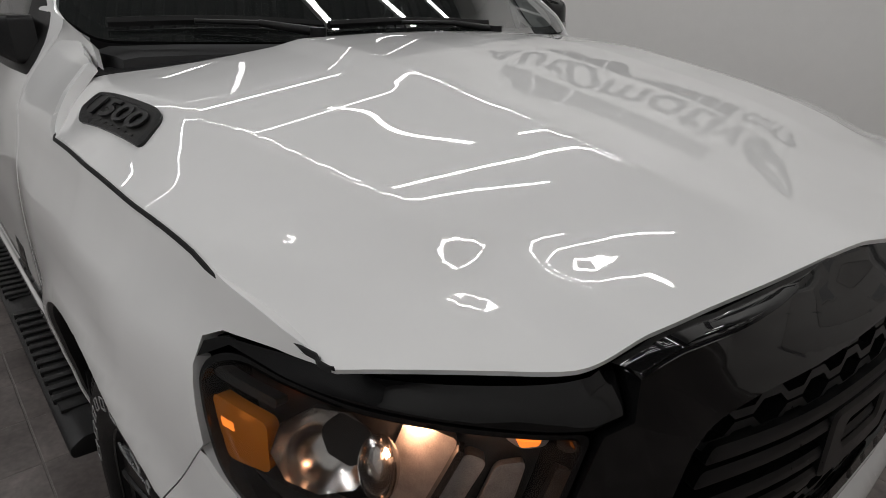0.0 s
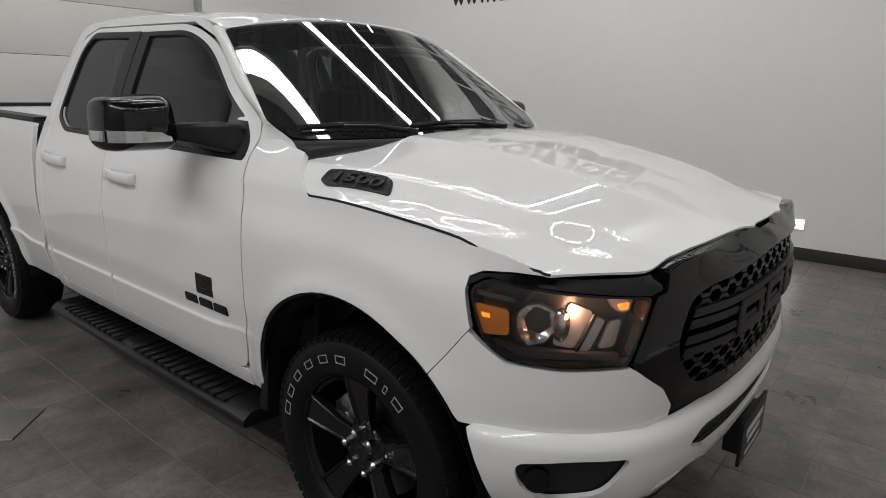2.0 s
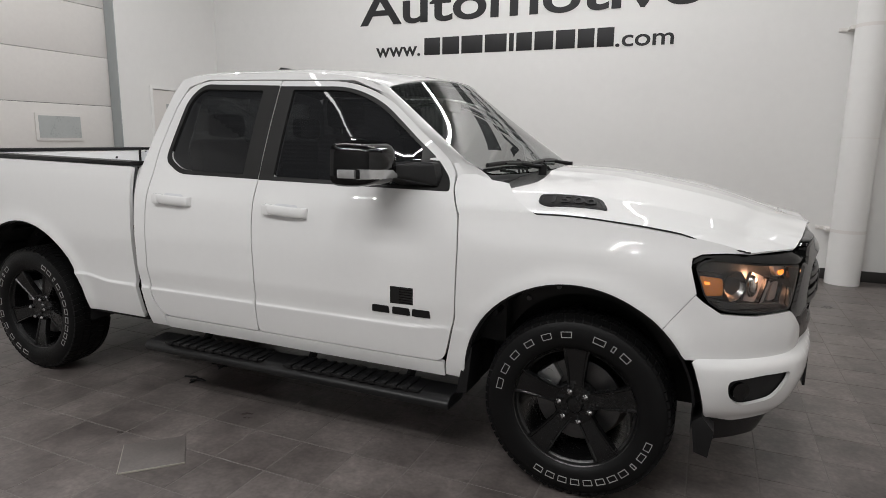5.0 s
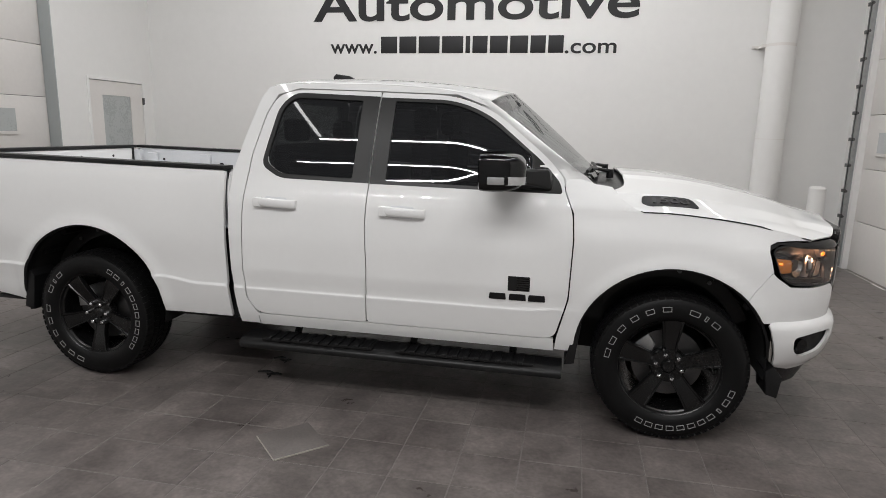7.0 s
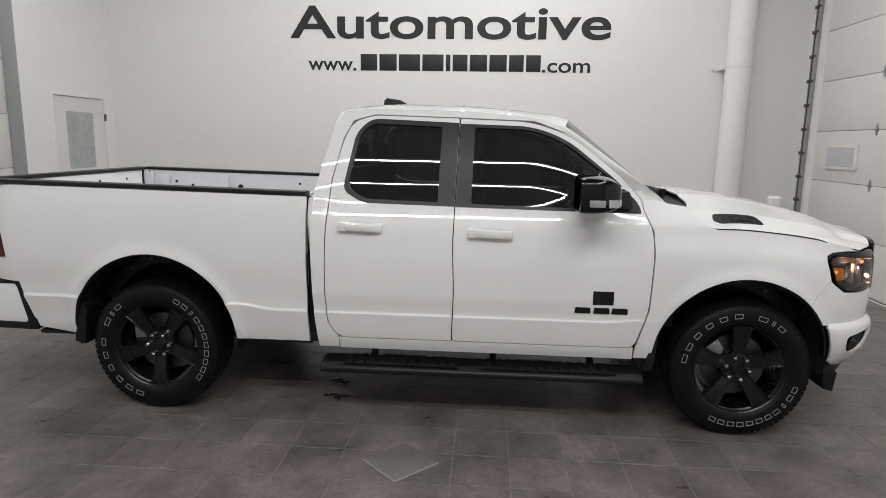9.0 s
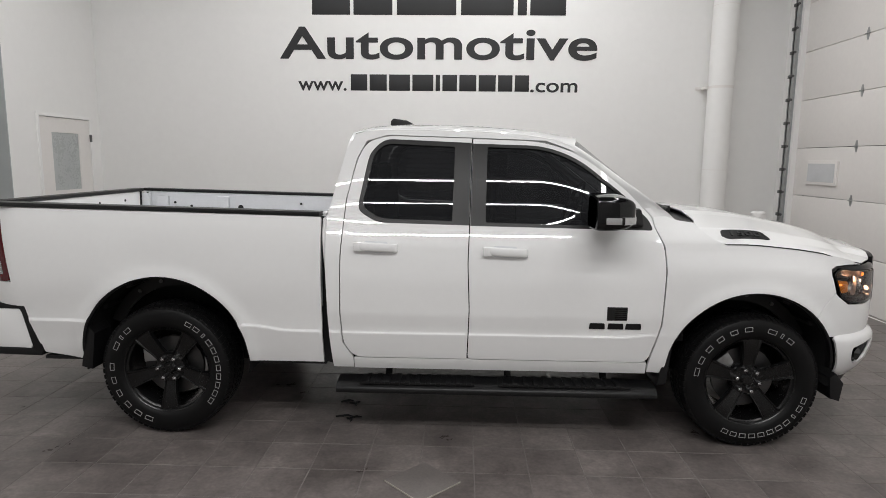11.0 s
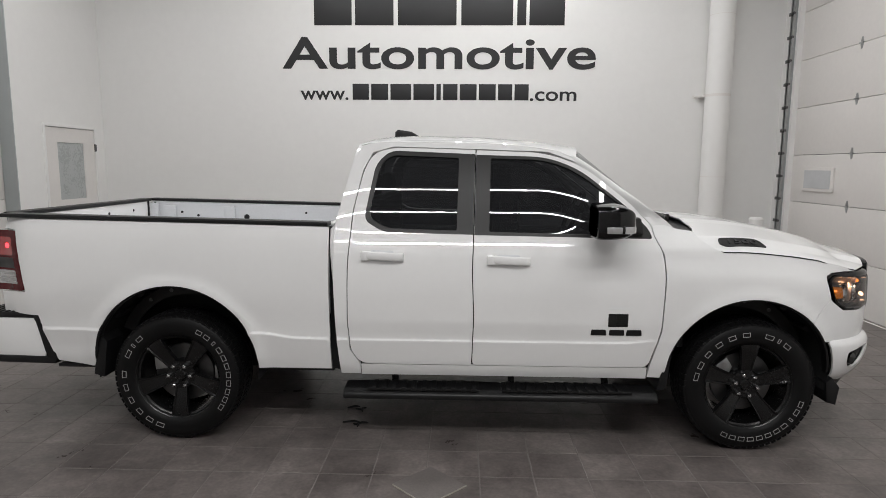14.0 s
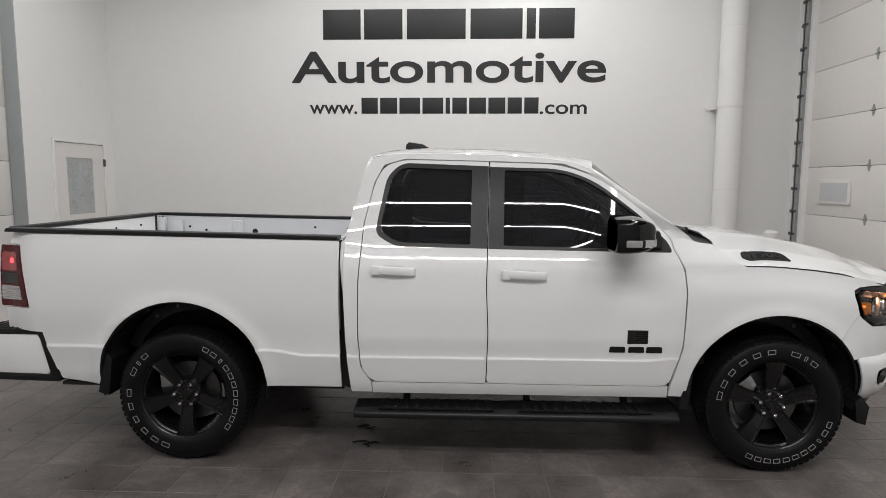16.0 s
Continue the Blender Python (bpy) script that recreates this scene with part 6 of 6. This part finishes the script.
box(bm, -2.42, -2.30, -0.72, 0.72, 1.15, 1.52, bevel=0.05)
bench = part("rear_bench", bm, M_INNER, truck, "charcoal rear seat back")
for sy in (-0.42, 0.42):
    part("headrest", new_box(-2.43, -2.34, sy - 0.13, sy + 0.13, 1.53, 1.68, bevel=0.04), M_INNER, bench)
bm = bmesh.new()
ring_n, tube_n = 32, 8
rg = []
for k in range(ring_n):
    a = 2 * math.pi * k / ring_n
    rg.append([bm.verts.new((0.016 * math.cos(t), (0.185 + 0.016 * math.sin(t)) * math.cos(a), (0.185 + 0.016 * math.sin(t)) * math.sin(a))) for t in np.linspace(0, 2 * math.pi, tube_n + 1)[:-1]])
for k in range(ring_n):
    p, q = rg[k], rg[(k + 1) % ring_n]
    for j in range(tube_n):
        bm.faces.new((p[j], q[j], q[(j + 1) % tube_n], p[(j + 1) % tube_n]))
box(bm, -0.02, 0.02, -0.17, 0.17, -0.025, 0.025, bevel=0.01)
bmesh.ops.recalc_face_normals(bm, faces=bm.faces[:])
bmesh.ops.transform(bm, matrix=pose(-0.86, 0.40, 1.36, 0, 25, 0), verts=bm.verts[:])
part("steering_wheel", bm, M_INNER, truck, "dark steering wheel")
bm = new_box(-1.02, -0.995, -0.12, 0.12, 1.70, 1.765, bevel=0.01)
part("inner_mirror", bm, M_BLACK, truck)
# headliner
part("headliner", sheet([(-1.05, -0.66), (-2.42, -0.66), (-2.42, 0.66), (-1.05, 0.66)], lambda x, y: (x, y, roof(x, y)[2] - 0.045), step=0.2, flange=0, edge=0), M_INNER, truck)

# roof aerial fin
bm = bmesh.new()
prism(bm, [(-2.29, 1.930), (-2.075, 1.930), (-2.10, 1.955), (-2.165, 1.990), (-2.265, 2.004), (-2.285, 1.985)], -0.025, 0.025, "y", bevel=0.012)
part("aerial_fin", bm, M_BLACK, truck, "black roof aerial fin")

# the other flank
done = {}
for ob in flanks:
    done[ob] = mirrored(ob, truck)
for owner, kids in door_parts:
    for kid in kids:
        o = mirrored(kid, done[owner])
        o.visible_shadow = kid.visible_shadow

# ---- floor tiles ----
T = 0.306
X0, Y0 = -0.44, -1.40
I0, I1 = math.floor((WALL_W - 0.2 - X0) / T), math.ceil((WALL_E + 0.2 - X0) / T)
J0, J1 = math.floor((WALL_S - Y0) / T), math.ceil((WALL_N - Y0) / T)


def tile_mesh():
    bm = bmesh.new()
    h, b = T / 2 - 0.0030, 0.0015
    top = [bm.verts.new((sx * (h - b), sy * (h - b), 0.0)) for sx, sy in ((-1, -1), (1, -1), (1, 1), (-1, 1))]
    mid = [bm.verts.new((sx * h, sy * h, -0.0008)) for sx, sy in ((-1, -1), (1, -1), (1, 1), (-1, 1))]
    bot = [bm.verts.new((sx * h, sy * h, -0.008)) for sx, sy in ((-1, -1), (1, -1), (1, 1), (-1, 1))]
    bm.faces.new(top)
    for u, v in ((mid, top), (bot, mid)):
        for j in range(4):
            bm.faces.new((u[j], u[(j + 1) % 4], v[(j + 1) % 4], v[j]))
    me = bpy.data.meshes.new("tile")
    bm.to_mesh(me)
    bm.free()
    me.materials.append(M_TILE)
    return me


TILE = tile_mesh()
near, far_v, far_f = 0, [], []
rnd = random.Random(4)
src_v, src_f = [v.co[:] for v in TILE.vertices], [tuple(p.vertices) for p in TILE.polygons]
for i in range(I0, I1 + 1):
    for j in range(J0, J1 + 1):
        cx, cy = X0 + (i + 0.5) * T, Y0 + (j + 0.5) * T
        if cx - T / 2 > WALL_E + 0.2 or cx + T / 2 < WALL_W - 0.2 or cy - T / 2 > WALL_N or cy + T / 2 < WALL_S:
            continue
        dz = rnd.uniform(-0.0003, 0.0003)
        if -5.4 < cx < 1.3 and -2.4 < cy < -0.2 and near < 300:
            o = new("tile", TILE)
            o.parent, o.location = floor, (cx, cy, dz)
            near += 1
        else:
            n0 = len(far_v)
            far_v += [(x + cx, y + cy, z + dz) for x, y, z in src_v]
            far_f += [tuple(k + n0 for k in f) for f in src_f]
me = bpy.data.meshes.new("far_tiles")
me.from_pydata(far_v, [], far_f)
me.update()
me.materials.append(M_TILE)
ft = new("far_tiles", me)
ft.parent = floor
tagged(ft, kind="stuff")

# loose tile turned on the corner
bm = new_box(-0.145, 0.145, -0.145, 0.145, 0, 0.006, bevel=0.0015)
lt = link_mesh("loose_tile", bm, M_LOOSE)
lt.matrix_world = pose(-1.945, -1.51, 0.002, 0, 0, 45)
# pale strips on the two front edges paint the light they catch
for side_y, side_x in ((0, -1), (-1, 0)):
    bm = new_box(-0.147 if side_x else -0.140, -0.143 if side_x else 0.147, -0.147 if side_y else -0.147, -0.143 if side_y else 0.140, -0.0015, 0.0065, bevel=0.0008)
    part("cut_edge", bm, M_LITEDGE, lt, "pale strip painting the light on the tile's edge")
tagged(lt, "single grey tile lying diagonally on the floor", "floor tile")

# dark scraps under the step, at the tile joint
scrap = thing("floor_scrap", "small black rubber scraps lying on the floor", "scraps", at=(-2.5, -0.6, 0))
rnd = random.Random(9)
for sx, sy, sl, sa in ((-0.05, 0.16, 0.09, 20), (0.0, 0.11, 0.07, -35), (0.03, 0.13, 0.05, 70), (-0.02, -0.10, 0.12, 5), (0.05, -0.12, 0.10, 25), (0.02, -0.15, 0.06, -50)):
    bm = bmesh.new()
    rod(bm, (-sl / 2, 0, 0.006), (sl / 6, 0.012, 0.008), 0.006, 7, 0.008)
    rod(bm, (sl / 6, 0.012, 0.008), (sl / 2, -0.006, 0.006), 0.008, 7, 0.004)
    bmesh.ops.transform(bm, matrix=pose(sx, sy, 0, 0, 0, sa), verts=bm.verts[:])
    part("scrap", bm, M_BLACK, scrap)
